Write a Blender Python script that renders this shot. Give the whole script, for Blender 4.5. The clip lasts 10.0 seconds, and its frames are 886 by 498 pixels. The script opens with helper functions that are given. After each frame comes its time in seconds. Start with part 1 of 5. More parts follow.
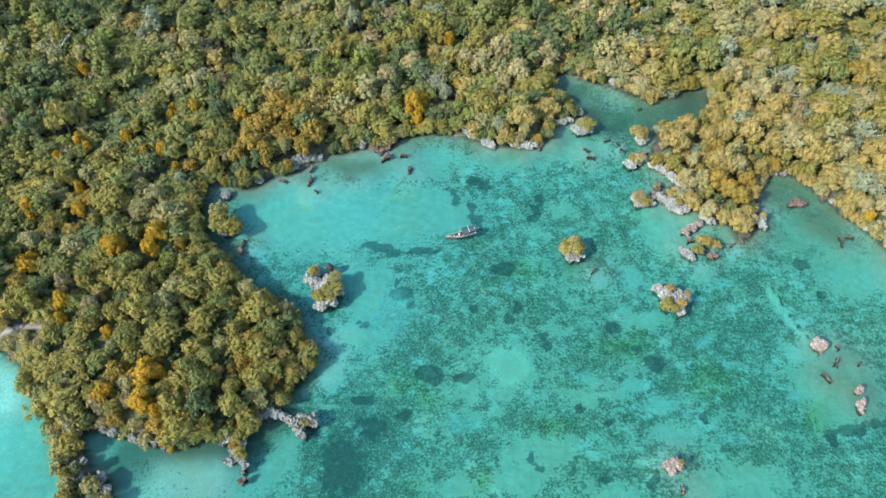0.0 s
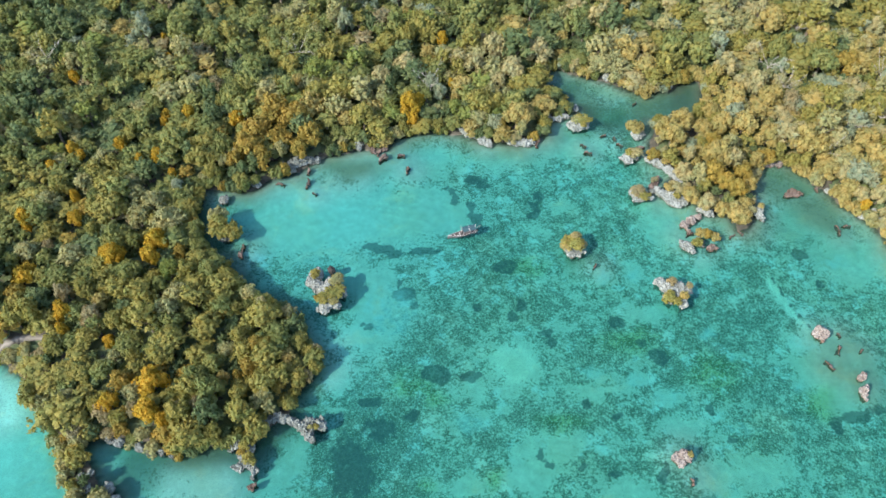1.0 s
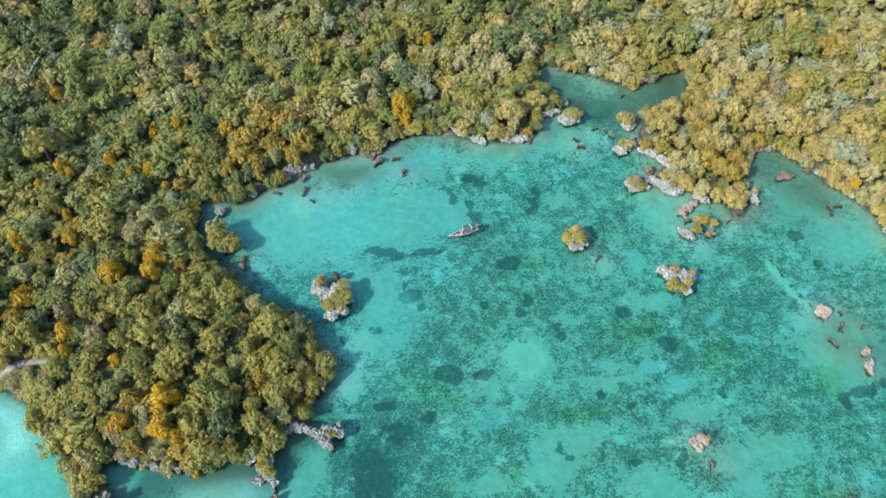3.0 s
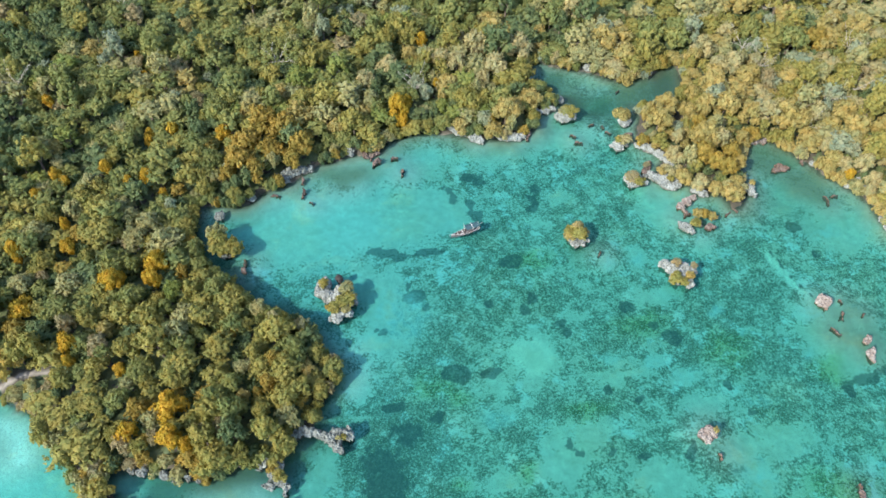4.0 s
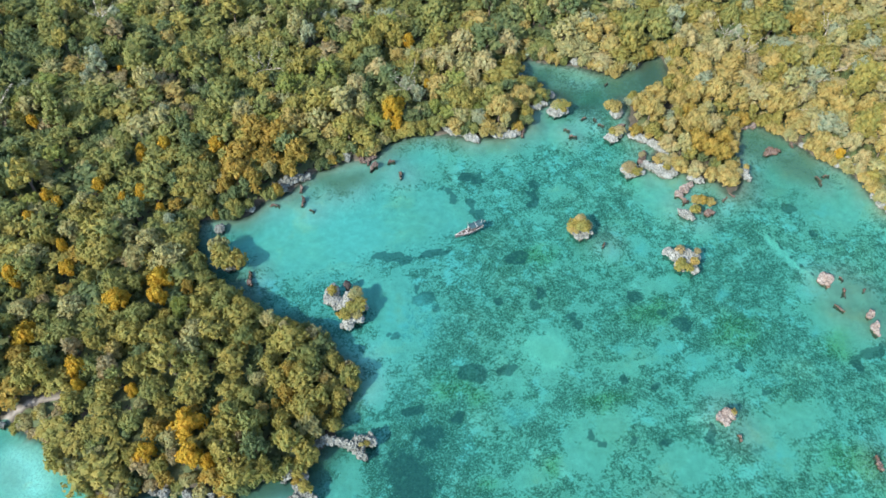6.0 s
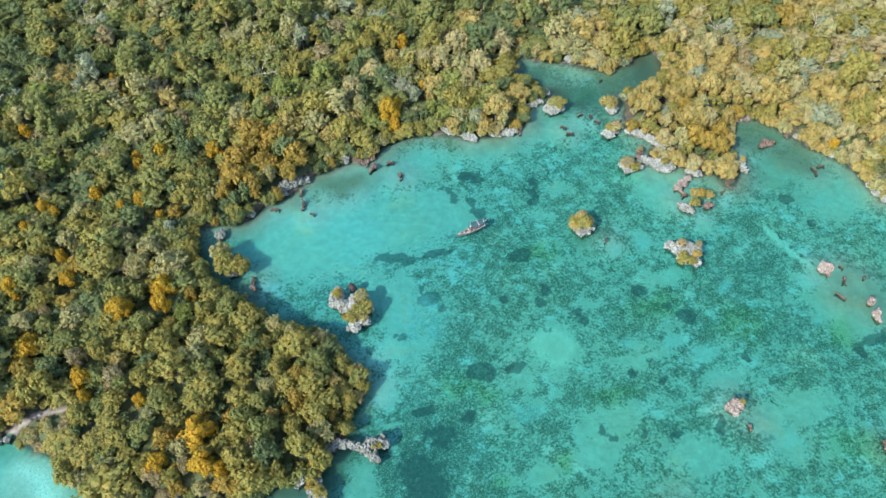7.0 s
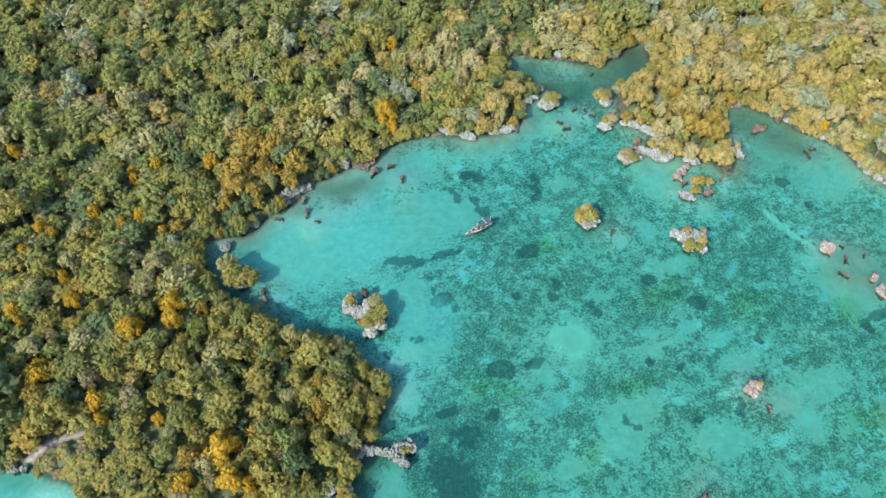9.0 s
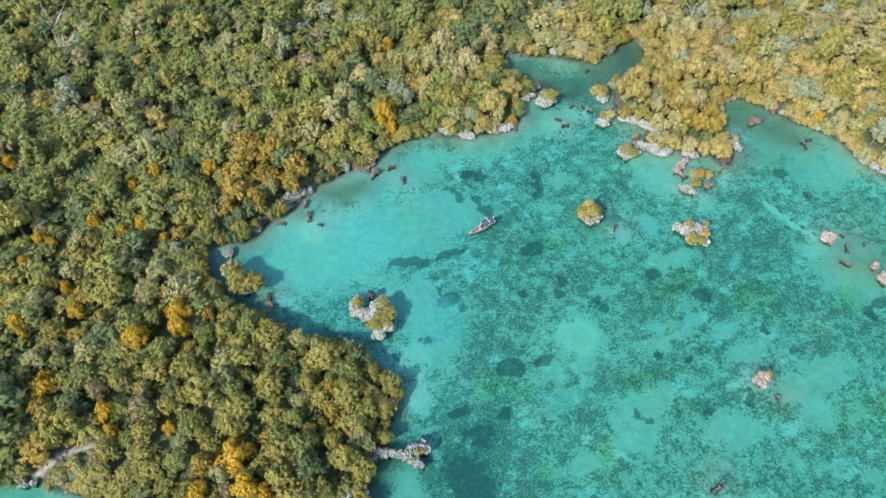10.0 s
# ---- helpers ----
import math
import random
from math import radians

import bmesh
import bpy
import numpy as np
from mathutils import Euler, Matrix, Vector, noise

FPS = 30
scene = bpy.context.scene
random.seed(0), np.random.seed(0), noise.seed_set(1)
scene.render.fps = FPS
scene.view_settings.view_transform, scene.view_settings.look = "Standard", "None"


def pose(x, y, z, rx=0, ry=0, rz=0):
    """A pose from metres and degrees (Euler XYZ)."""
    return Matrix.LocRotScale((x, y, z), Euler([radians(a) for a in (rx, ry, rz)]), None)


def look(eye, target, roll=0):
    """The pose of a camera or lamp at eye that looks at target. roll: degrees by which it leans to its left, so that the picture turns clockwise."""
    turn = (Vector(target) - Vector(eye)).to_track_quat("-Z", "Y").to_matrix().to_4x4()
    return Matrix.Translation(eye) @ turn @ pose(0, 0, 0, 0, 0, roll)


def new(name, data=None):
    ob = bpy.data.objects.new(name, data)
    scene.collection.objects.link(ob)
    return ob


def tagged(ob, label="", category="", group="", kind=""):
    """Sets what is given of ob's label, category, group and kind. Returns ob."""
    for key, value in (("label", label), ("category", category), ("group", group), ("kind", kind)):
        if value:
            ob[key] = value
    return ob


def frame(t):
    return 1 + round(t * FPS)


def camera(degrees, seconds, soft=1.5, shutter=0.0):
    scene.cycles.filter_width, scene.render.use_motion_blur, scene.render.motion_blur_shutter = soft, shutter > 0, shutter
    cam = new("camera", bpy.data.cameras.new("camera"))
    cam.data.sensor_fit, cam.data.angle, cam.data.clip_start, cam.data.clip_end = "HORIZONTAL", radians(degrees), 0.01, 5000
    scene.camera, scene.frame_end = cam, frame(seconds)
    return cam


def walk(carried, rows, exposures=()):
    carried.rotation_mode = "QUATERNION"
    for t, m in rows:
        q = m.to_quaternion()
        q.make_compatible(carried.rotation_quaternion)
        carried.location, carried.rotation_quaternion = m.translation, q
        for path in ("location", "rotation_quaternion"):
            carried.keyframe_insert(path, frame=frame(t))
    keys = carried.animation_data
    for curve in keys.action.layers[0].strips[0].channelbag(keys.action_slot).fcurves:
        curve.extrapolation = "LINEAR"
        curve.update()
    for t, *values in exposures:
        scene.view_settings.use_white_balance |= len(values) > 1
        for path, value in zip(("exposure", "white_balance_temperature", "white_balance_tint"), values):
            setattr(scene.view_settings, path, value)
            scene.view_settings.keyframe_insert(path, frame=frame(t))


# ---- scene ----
cam = camera(61.3, 10.0, soft=1.6)
PATH = [
    (0, (-0.442, 0.097, 141.088), (-0.429, 1.274, 139.471), 0.7),
    (0.5, (-2.151, 0.139, 140.99), (-2.12, 1.316, 139.373), 0.7),
    (1, (-4.126, 0.141, 140.89), (-4.074, 1.318, 139.273), 0.7),
    (1.5, (-5.913, 0.238, 140.805), (-5.841, 1.414, 139.189), 0.8),
    (2, (-7.865, 0.316, 140.694), (-7.773, 1.491, 139.078), 0.8),
    (2.5, (-9.695, 0.373, 140.519), (-9.584, 1.549, 138.905), 0.7),
    (4, (-15.891, 0.876, 140.17), (-15.717, 2.047, 138.558), 1.0),
    (4.5, (-17.888, 1.168, 140.007), (-17.694, 2.338, 138.396), 1.0),
    (5, (-19.983, 1.505, 139.941), (-19.769, 2.672, 138.331), 1.0),
    (5.5, (-22.026, 1.878, 139.896), (-21.792, 3.041, 138.286), 1.0),
    (7, (-28.712, 3.066, 139.322), (-28.412, 4.219, 137.716), 1.1),
    (7.5, (-31.07, 3.609, 139.195), (-30.749, 4.758, 137.59), 1.3),
    (8, (-33.425, 4.377, 139.078), (-33.083, 5.52, 137.473), 1.3),
    (8.5, (-35.684, 5.089, 138.935), (-35.32, 6.226, 137.33), 1.4),
    (9, (-37.946, 5.811, 138.797), (-37.561, 6.942, 137.194), 1.4),
    (9.5, (-40.077, 6.574, 138.6), (-39.672, 7.699, 136.997), 1.5),
    (10, (-42.234, 7.364, 138.489), (-41.81, 8.483, 136.886), 1.4),
]
walk(cam, [(t, look(eye, target, roll)) for t, eye, target, roll in PATH])

# ---- world and sun ----
SUN_AZ, SUN_EL = 213.0, 42.0          # plan direction towards the sun (degrees from +x), height
world = bpy.data.worlds.new("World")
scene.world = world
world.use_nodes = True
wn = world.node_tree.nodes
sky = wn.new("ShaderNodeTexSky")
sky.sky_type, sky.sun_disc = "NISHITA", False
sky.sun_elevation, sky.sun_rotation = radians(SUN_EL), radians(90 - SUN_AZ)
wn["Background"].inputs["Strength"].default_value = 0.15
world.node_tree.links.new(sky.outputs[0], wn["Background"].inputs["Color"])
sun = new("sun", bpy.data.lights.new("sun", "SUN"))
sun.data.energy, sun.data.angle, sun.data.color = 2.75, radians(0.6), (1.0, 0.93, 0.82)
sun_from = Vector((math.cos(radians(SUN_AZ)) * math.cos(radians(SUN_EL)), math.sin(radians(SUN_AZ)) * math.cos(radians(SUN_EL)), math.sin(radians(SUN_EL))))
sun.matrix_world = look(sun_from * 400, (0, 0, 0))
scene.view_settings.exposure = 1.15

# ---- material helpers ----
def material(name):
    m = bpy.data.materials.new(name)
    m.use_nodes = True
    nt = m.node_tree
    return m, nt, nt.nodes["Principled BSDF"]


def node(nt, kind, **inputs):
    n = nt.nodes.new("ShaderNode" + kind)
    for key, value in inputs.items():
        n.inputs[key.replace("_", " ")].default_value = value
    return n


def noise_tex(nt, scale, detail=4.0, rough=0.55, vec=None):
    n = node(nt, "TexNoise", Scale=scale, Detail=detail, Roughness=rough)
    if vec is not None:
        nt.links.new(vec, n.inputs["Vector"])
    return n.outputs["Fac"]


def ramp(nt, fac, stops):
    r = nt.nodes.new("ShaderNodeValToRGB")
    e = r.color_ramp.elements
    while len(e) < len(stops):
        e.new(0.5)
    for i, (pos, col) in enumerate(stops):
        e[i].position = pos
        e[i].color = (*col, 1) if len(col) == 3 else col
    nt.links.new(fac, r.inputs[0])
    return r.outputs[0]


def mix(nt, fac, a, b, how="MIX"):
    n = nt.nodes.new("ShaderNodeMix")
    n.data_type, n.blend_type = "RGBA", how
    for sock, v in ((n.inputs[0], fac), (n.inputs[6], a), (n.inputs[7], b)):
        if hasattr(v, "is_linked"):
            nt.links.new(v, sock)
        elif isinstance(v, (int, float)):
            sock.default_value = v
        else:
            sock.default_value = (*v, 1)
    return n.outputs[2]


def maths(nt, op, a, b=0.0, c=0.0, clamp=False):
    n = nt.nodes.new("ShaderNodeMath")
    n.operation, n.use_clamp = op, clamp
    for sock, v in zip(n.inputs, (a, b, c)):
        if hasattr(v, "is_linked"):
            nt.links.new(v, sock)
        else:
            sock.default_value = v
    return n.outputs[0]


def position(nt):
    return nt.nodes.new("ShaderNodeNewGeometry").outputs["Position"]


def attribute(nt, name):
    n = nt.nodes.new("ShaderNodeAttribute")
    n.attribute_name = name
    return n.outputs["Fac"]


def bump(nt, bsdf, height, strength=0.5, distance=0.1):
    b = node(nt, "Bump", Strength=strength, Distance=distance)
    nt.links.new(height, b.inputs["Height"])
    nt.links.new(b.outputs[0], bsdf.inputs["Normal"])


def foliage(name, base, alt, dark=0.72):
    """Leaves: base and alt mix from tree to tree, and each tuft differs a little."""
    m, nt, b = material(name)
    pos = position(nt)
    geo = nt.nodes.new("ShaderNodeNewGeometry")
    per_tree = noise_tex(nt, 0.16, 2.0, 0.5, pos)
    per_tuft = geo.outputs["Random Per Island"]
    f = maths(nt, "ADD", maths(nt, "MULTIPLY", maths(nt, "SUBTRACT", per_tree, 0.5), 3.2), maths(nt, "MULTIPLY", per_tuft, 0.4), clamp=True)
    col = mix(nt, f, base, alt)
    lobe = maths(nt, "ADD", maths(nt, "MULTIPLY", maths(nt, "SUBTRACT", noise_tex(nt, 0.5, 3.0, 0.6, pos), 0.5), 3.4), maths(nt, "ADD", 0.3, maths(nt, "MULTIPLY", per_tuft, 0.4)), clamp=True)
    col = mix(nt, lobe, mix(nt, 1.0, col, (0.88, 0.98, 0.99), "MULTIPLY"), mix(nt, 1.0, col, (1.15, 1.04, 0.92), "MULTIPLY"))
    grain = noise_tex(nt, 3.2, 5.0, 0.7, pos)
    shade = ramp(nt, grain, [(0.3, (dark + 0.13, dark + 0.13, dark + 0.14)), (0.7, (1.12, 1.10, 1.05))])
    col = mix(nt, 1.0, col, shade, "MULTIPLY")
    tuft = ramp(nt, per_tuft, [(0.0, (0.91, 0.92, 0.91)), (1.0, (1.08, 1.06, 1.03))])
    col = mix(nt, 1.0, col, tuft, "MULTIPLY")
    nt.links.new(col, b.inputs["Base Color"])
    b.inputs["Roughness"].default_value = 0.6
    b.inputs["Specular IOR Level"].default_value = 0.25
    bump(nt, b, noise_tex(nt, 2.7, 3.0, 0.6, pos), 0.45, 0.30)
    tr = node(nt, "BsdfTranslucent")
    nt.links.new(col, tr.inputs["Color"])
    ms = node(nt, "MixShader", Fac=0.44)
    out = nt.nodes["Material Output"]
    nt.links.new(b.outputs[0], ms.inputs[1])
    nt.links.new(tr.outputs[0], ms.inputs[2])
    nt.links.new(ms.outputs[0], out.inputs["Surface"])
    return m


LEAF = {
    "green": foliage("leaf_green", (0.236, 0.280, 0.104), (0.328, 0.340, 0.120)),
    "deep": foliage("leaf_deep", (0.149, 0.213, 0.102), (0.227, 0.281, 0.123)),
    "olive": foliage("leaf_olive", (0.318, 0.308, 0.096), (0.406, 0.382, 0.120)),
    "grey": foliage("leaf_grey", (0.378, 0.380, 0.190), (0.462, 0.455, 0.230)),
    "blue": foliage("leaf_blue", (0.324, 0.386, 0.272), (0.405, 0.461, 0.338)),
    "tan": foliage("leaf_tan", (0.445, 0.417, 0.226), (0.505, 0.470, 0.266)),
    "ochre": foliage("leaf_ochre", (0.425, 0.366, 0.142), (0.492, 0.422, 0.176)),
    "mustard": foliage("leaf_mustard", (0.370, 0.290, 0.074), (0.454, 0.352, 0.092)),
    "gold": foliage("leaf_gold", (0.500, 0.350, 0.044), (0.566, 0.404, 0.058), 0.76),
    "lime": foliage("leaf_lime", (0.249, 0.313, 0.093), (0.348, 0.380, 0.119)),
    "dry": foliage("leaf_dry", (0.359, 0.321, 0.186), (0.417, 0.377, 0.226)),
    "scrub": foliage("leaf_scrub", (0.176, 0.229, 0.118), (0.276, 0.310, 0.153)),
}


def bark_material(name, a, b_):
    m, nt, b = material(name)
    pos = position(nt)
    nt.links.new(ramp(nt, noise_tex(nt, 5.0, 5, 0.6, pos), [(0.3, a), (0.7, b_)]), b.inputs["Base Color"])
    b.inputs["Roughness"].default_value = 0.85
    bump(nt, b, noise_tex(nt, 12, 4, 0.6, pos), 0.6, 0.05)
    return m


BARK = bark_material("bark", (0.10, 0.08, 0.06), (0.24, 0.20, 0.16))
BARE = bark_material("bare_wood", (0.42, 0.38, 0.33), (0.62, 0.58, 0.52))


def rock_material(name, pale, mid, pit, low, pitted=0.48):
    """Pitted coral limestone, with a darker tide band near the waterline."""
    m, nt, b = material(name)
    pos = position(nt)
    big = noise_tex(nt, 0.7, 5, 0.6, pos)
    fine = noise_tex(nt, 2.4, 5, 0.7, pos)
    col = ramp(nt, big, [(0.35, mid), (0.6, pale)])
    pits = ramp(nt, fine, [(0.42, (1, 1, 1)), (0.53, (0, 0, 0))])
    col = mix(nt, maths(nt, "MULTIPLY", pits, pitted), col, pit)
    sep = nt.nodes.new("ShaderNodeSeparateXYZ")
    nt.links.new(pos, sep.inputs[0])
    z = maths(nt, "ADD", sep.outputs["Z"], maths(nt, "MULTIPLY", maths(nt, "SUBTRACT", big, 0.5), 1.2))
    tide = maths(nt, "SUBTRACT", 1.0, maths(nt, "MULTIPLY", z, 1.7), clamp=True)
    col = mix(nt, maths(nt, "MULTIPLY", tide, 0.8), col, low)
    nt.links.new(col, b.inputs["Base Color"])
    b.inputs["Roughness"].default_value = 0.9
    b.inputs["Specular IOR Level"].default_value = 0.2
    bump(nt, b, fine, 1.0, 0.25)
    return m


ROCK = {
    "white": rock_material("limestone_white", (0.372, 0.400, 0.374), (0.215, 0.236, 0.215), (0.080, 0.080, 0.064), (0.18, 0.16, 0.125), 0.44),
    "grey": rock_material("limestone_grey", (0.308, 0.338, 0.312), (0.164, 0.182, 0.164), (0.055, 0.054, 0.048), (0.13, 0.105, 0.09)),
    "brown": rock_material("limestone_brown", (0.225, 0.178, 0.155), (0.125, 0.095, 0.08), (0.06, 0.04, 0.035), (0.15, 0.10, 0.07)),
    "dark": rock_material("weathered_rock", (0.085, 0.078, 0.076), (0.05, 0.045, 0.043), (0.03, 0.026, 0.025), (0.06, 0.05, 0.045)),
    "pink": rock_material("limestone_pink", (0.345, 0.315, 0.285), (0.20, 0.160, 0.135), (0.13, 0.08, 0.065), (0.22, 0.13, 0.09)),
}


def plain(name, col, rough=0.6, var=0.2, scale=6.0):
    m, nt, b = material(name)
    f = noise_tex(nt, scale, 4, 0.6, position(nt))
    lo, hi = [c * (1 - var) for c in col], [min(1, c * (1 + var)) for c in col]
    nt.links.new(ramp(nt, f, [(0.3, lo), (0.7, hi)]), b.inputs["Base Color"])
    b.inputs["Roughness"].default_value = rough
    return m


def ground_material():
    m, nt, b = material("seabed_and_soil")
    pos = position(nt)
    grass, silt, land, bright = (attribute(nt, k) for k in ("grass", "silt", "land", "bright"))
    algae, murk_shade = attribute(nt, "algae"), attribute(nt, "murk_shade")
    # sand
    broad, mid, fine, grit = noise_tex(nt, 0.085, 4, 0.6, pos), noise_tex(nt, 0.46, 5, 0.62, pos), noise_tex(nt, 2.5, 3, 0.6, pos), noise_tex(nt, 5.0, 3, 0.65, pos)
    n2 = fine
    sand = ramp(nt, mid, [(0.3, (0.42, 0.44, 0.42)), (0.7, (0.60, 0.61, 0.59))])
    sand = mix(nt, maths(nt, "MULTIPLY", maths(nt, "SUBTRACT", grit, 0.5), 1.2, clamp=True), sand, (0.70, 0.71, 0.68))
    ripple = noise_tex(nt, 0.75, 4, 0.7, pos)
    sand = mix(nt, 1.0, sand, ramp(nt, ripple, [(0.32, (0.84, 0.84, 0.84)), (0.68, (1.14, 1.14, 1.14))]), "MULTIPLY")
    sand = mix(nt, bright, sand, (0.84, 0.85, 0.82))
    # weed: thin mottled cover, then closed dark beds
    cover = maths(nt, "MULTIPLY", maths(nt, "ADD", 0.28, maths(nt, "MULTIPLY", grass, 1.1), clamp=True), maths(nt, "ADD", maths(nt, "MULTIPLY", maths(nt, "SUBTRACT", mid, 0.5), 3.6), maths(nt, "MULTIPLY", maths(nt, "SUBTRACT", noise_tex(nt, 0.2, 6, 0.68, pos), 0.5), 2.6)))
    cover = maths(nt, "ADD", grass, cover)
    clump = noise_tex(nt, 1.1, 3, 0.6, pos)
    cover = maths(nt, "ADD", cover, maths(nt, "MULTIPLY", maths(nt, "MULTIPLY", maths(nt, "SUBTRACT", clump, 0.5), 2.2), maths(nt, "ADD", cover, 0.25, clamp=True)))
    spot = noise_tex(nt, 1.75, 2, 0.5, pos)
    lace = maths(nt, "ADD", maths(nt, "MULTIPLY", maths(nt, "SUBTRACT", spot, 0.5), 3.4), maths(nt, "ADD", maths(nt, "MULTIPLY", maths(nt, "SUBTRACT", fine, 0.5), 2.4), maths(nt, "MULTIPLY", maths(nt, "SUBTRACT", grit, 0.5), 1.4)))
    lace = maths(nt, "MULTIPLY", lace, maths(nt, "ADD", maths(nt, "MULTIPLY", cover, 1.5), 0.15, clamp=True))
    turf = maths(nt, "MULTIPLY", maths(nt, "SUBTRACT", maths(nt, "ADD", cover, lace), 0.26), 2.8, clamp=True)
    bed = maths(nt, "MULTIPLY", maths(nt, "SUBTRACT", maths(nt, "ADD", cover, maths(nt, "MULTIPLY", lace, 0.6)), 0.70), 2.6, clamp=True)
    col = mix(nt, maths(nt, "MULTIPLY", turf, 0.82), sand, (0.135, 0.178, 0.146))
    col = mix(nt, maths(nt, "MULTIPLY", bed, 0.55), col, (0.070, 0.105, 0.092))
    col = mix(nt, maths(nt, "MULTIPLY", maths(nt, "SUBTRACT", noise_tex(nt, 0.06, 4, 0.6, pos), 0.45), 2.2, clamp=True), col, mix(nt, 1.0, col, (1.15, 0.92, 0.72), "MULTIPLY"))
    net = maths(nt, "SUBTRACT", 1.0, maths(nt, "MULTIPLY", maths(nt, "ABSOLUTE", maths(nt, "SUBTRACT", noise_tex(nt, 0.9, 4, 0.65, pos), 0.49)), 17.0), clamp=True)
    col = mix(nt, maths(nt, "MULTIPLY", net, 0.38), col, (0.50, 0.53, 0.50))
    col = mix(nt, maths(nt, "MULTIPLY", attribute(nt, "kelp"), 0.75), col, mix(nt, 1.0, col, (0.78, 0.90, 0.55), "MULTIPLY"))
    edge = maths(nt, "ADD", attribute(nt, "tuft"), maths(nt, "MULTIPLY", maths(nt, "SUBTRACT", noise_tex(nt, 0.7, 5, 0.65, pos), 0.5), 1.3))
    edge = maths(nt, "MULTIPLY", maths(nt, "SUBTRACT", maths(nt, "MULTIPLY", edge, maths(nt, "MULTIPLY", attribute(nt, "tuft"), 6.0, clamp=True)), 0.40), 5.0, clamp=True)
    col = mix(nt, maths(nt, "MULTIPLY", edge, 0.70), col, (0.075, 0.110, 0.125))
    speck = maths(nt, "MULTIPLY", maths(nt, "SUBTRACT", noise_tex(nt, 2.9, 2, 0.5, pos), 0.545), 10.0, clamp=True)
    col = mix(nt, maths(nt, "MULTIPLY", speck, maths(nt, "SUBTRACT", 0.8, maths(nt, "MULTIPLY", edge, 0.75))), col, (0.50, 0.52, 0.49))
    lens = maths(nt, "MULTIPLY", maths(nt, "SUBTRACT", noise_tex(nt, 0.22, 6, 0.68, pos), 0.538), 11.0, clamp=True)
    lens = maths(nt, "MULTIPLY", lens, maths(nt, "MULTIPLY", grass, 1.8, clamp=True))
    col = mix(nt, maths(nt, "MULTIPLY", lens, maths(nt, "SUBTRACT", maths(nt, "SUBTRACT", 0.75, maths(nt, "MULTIPLY", bed, 0.6)), edge, clamp=True)), col, (0.60, 0.69, 0.75))
    col = mix(nt, maths(nt, "MULTIPLY", attribute(nt, "blue"), maths(nt, "MULTIPLY", maths(nt, "SUBTRACT", mid, 0.36), 2.6, clamp=True)), col, (0.46, 0.58, 0.64))
    moss = maths(nt, "MULTIPLY", maths(nt, "SUBTRACT", noise_tex(nt, 0.11, 6, 0.66, pos), 0.56), 6.0, clamp=True)
    col = mix(nt, maths(nt, "MULTIPLY", moss, 0.7), col, mix(nt, 1.0, col, (1.5, 1.0, 0.78), "MULTIPLY"))
    col = mix(nt, algae, col, mix(nt, 1.0, col, (1.06, 0.99, 0.90), "MULTIPLY"))
    col = mix(nt, silt, col, mix(nt, clump, (0.17, 0.15, 0.09), (0.31, 0.265, 0.17)))
    # brown murk, and the bank trees' shade painted into the bed colour
    col = mix(nt, murk_shade, col, (0.16, 0.115, 0.085))
    # land
    soil = ramp(nt, noise_tex(nt, 1.2, 5, 0.65, pos), [(0.3, (0.060, 0.058, 0.044)), (0.7, (0.125, 0.112, 0.088))])
    path = attribute(nt, "path")
    soil = mix(nt, path, soil, mix(nt, clump, (0.25, 0.23, 0.20), (0.43, 0.41, 0.37)))
    col = mix(nt, land, col, soil)
    nt.links.new(col, b.inputs["Base Color"])
    b.inputs["Roughness"].default_value = 0.9
    b.inputs["Specular IOR Level"].default_value = 0.1
    bump(nt, b, n2, 0.35, 0.2)
    return m


def water_material():
    m, nt, b = material("lagoon_water")
    nt.nodes.remove(b)
    pos = position(nt)
    tint = ramp(nt, noise_tex(nt, 0.02, 2, 0.5, pos), [(0.35, (0.36, 0.885, 0.862)), (0.65, (0.38, 0.885, 0.842))])
    tint = mix(nt, ramp(nt, attribute(nt, "depth"), [(0.0, (0.35, 0.35, 0.35)), (0.35, (0.72, 0.72, 0.72)), (1.0, (1, 1, 1))]), (0.93, 0.97, 0.95), tint)
    tr = node(nt, "BsdfTransparent")
    nt.links.new(tint, tr.inputs["Color"])
    gl = node(nt, "BsdfGlossy", Roughness=0.12)
    bp = node(nt, "Bump", Strength=0.15, Distance=0.06)
    mp = node(nt, "Mapping", Rotation=(0, 0, radians(35)), Scale=(1.0, 0.45, 1.0))
    nt.links.new(pos, mp.inputs["Vector"])
    nt.links.new(noise_tex(nt, 1.8, 4, 0.6, mp.outputs[0]), bp.inputs["Height"])
    nt.links.new(bp.outputs[0], gl.inputs["Normal"])
    fr = node(nt, "Fresnel", IOR=1.33)
    nt.links.new(bp.outputs[0], fr.inputs["Normal"])
    ms = node(nt, "MixShader")
    nt.links.new(fr.outputs[0], ms.inputs[0])
    nt.links.new(tr.outputs[0], ms.inputs[1])
    nt.links.new(gl.outputs[0], ms.inputs[2])
    nt.links.new(ms.outputs[0], nt.nodes["Material Output"].inputs["Surface"])
    return m


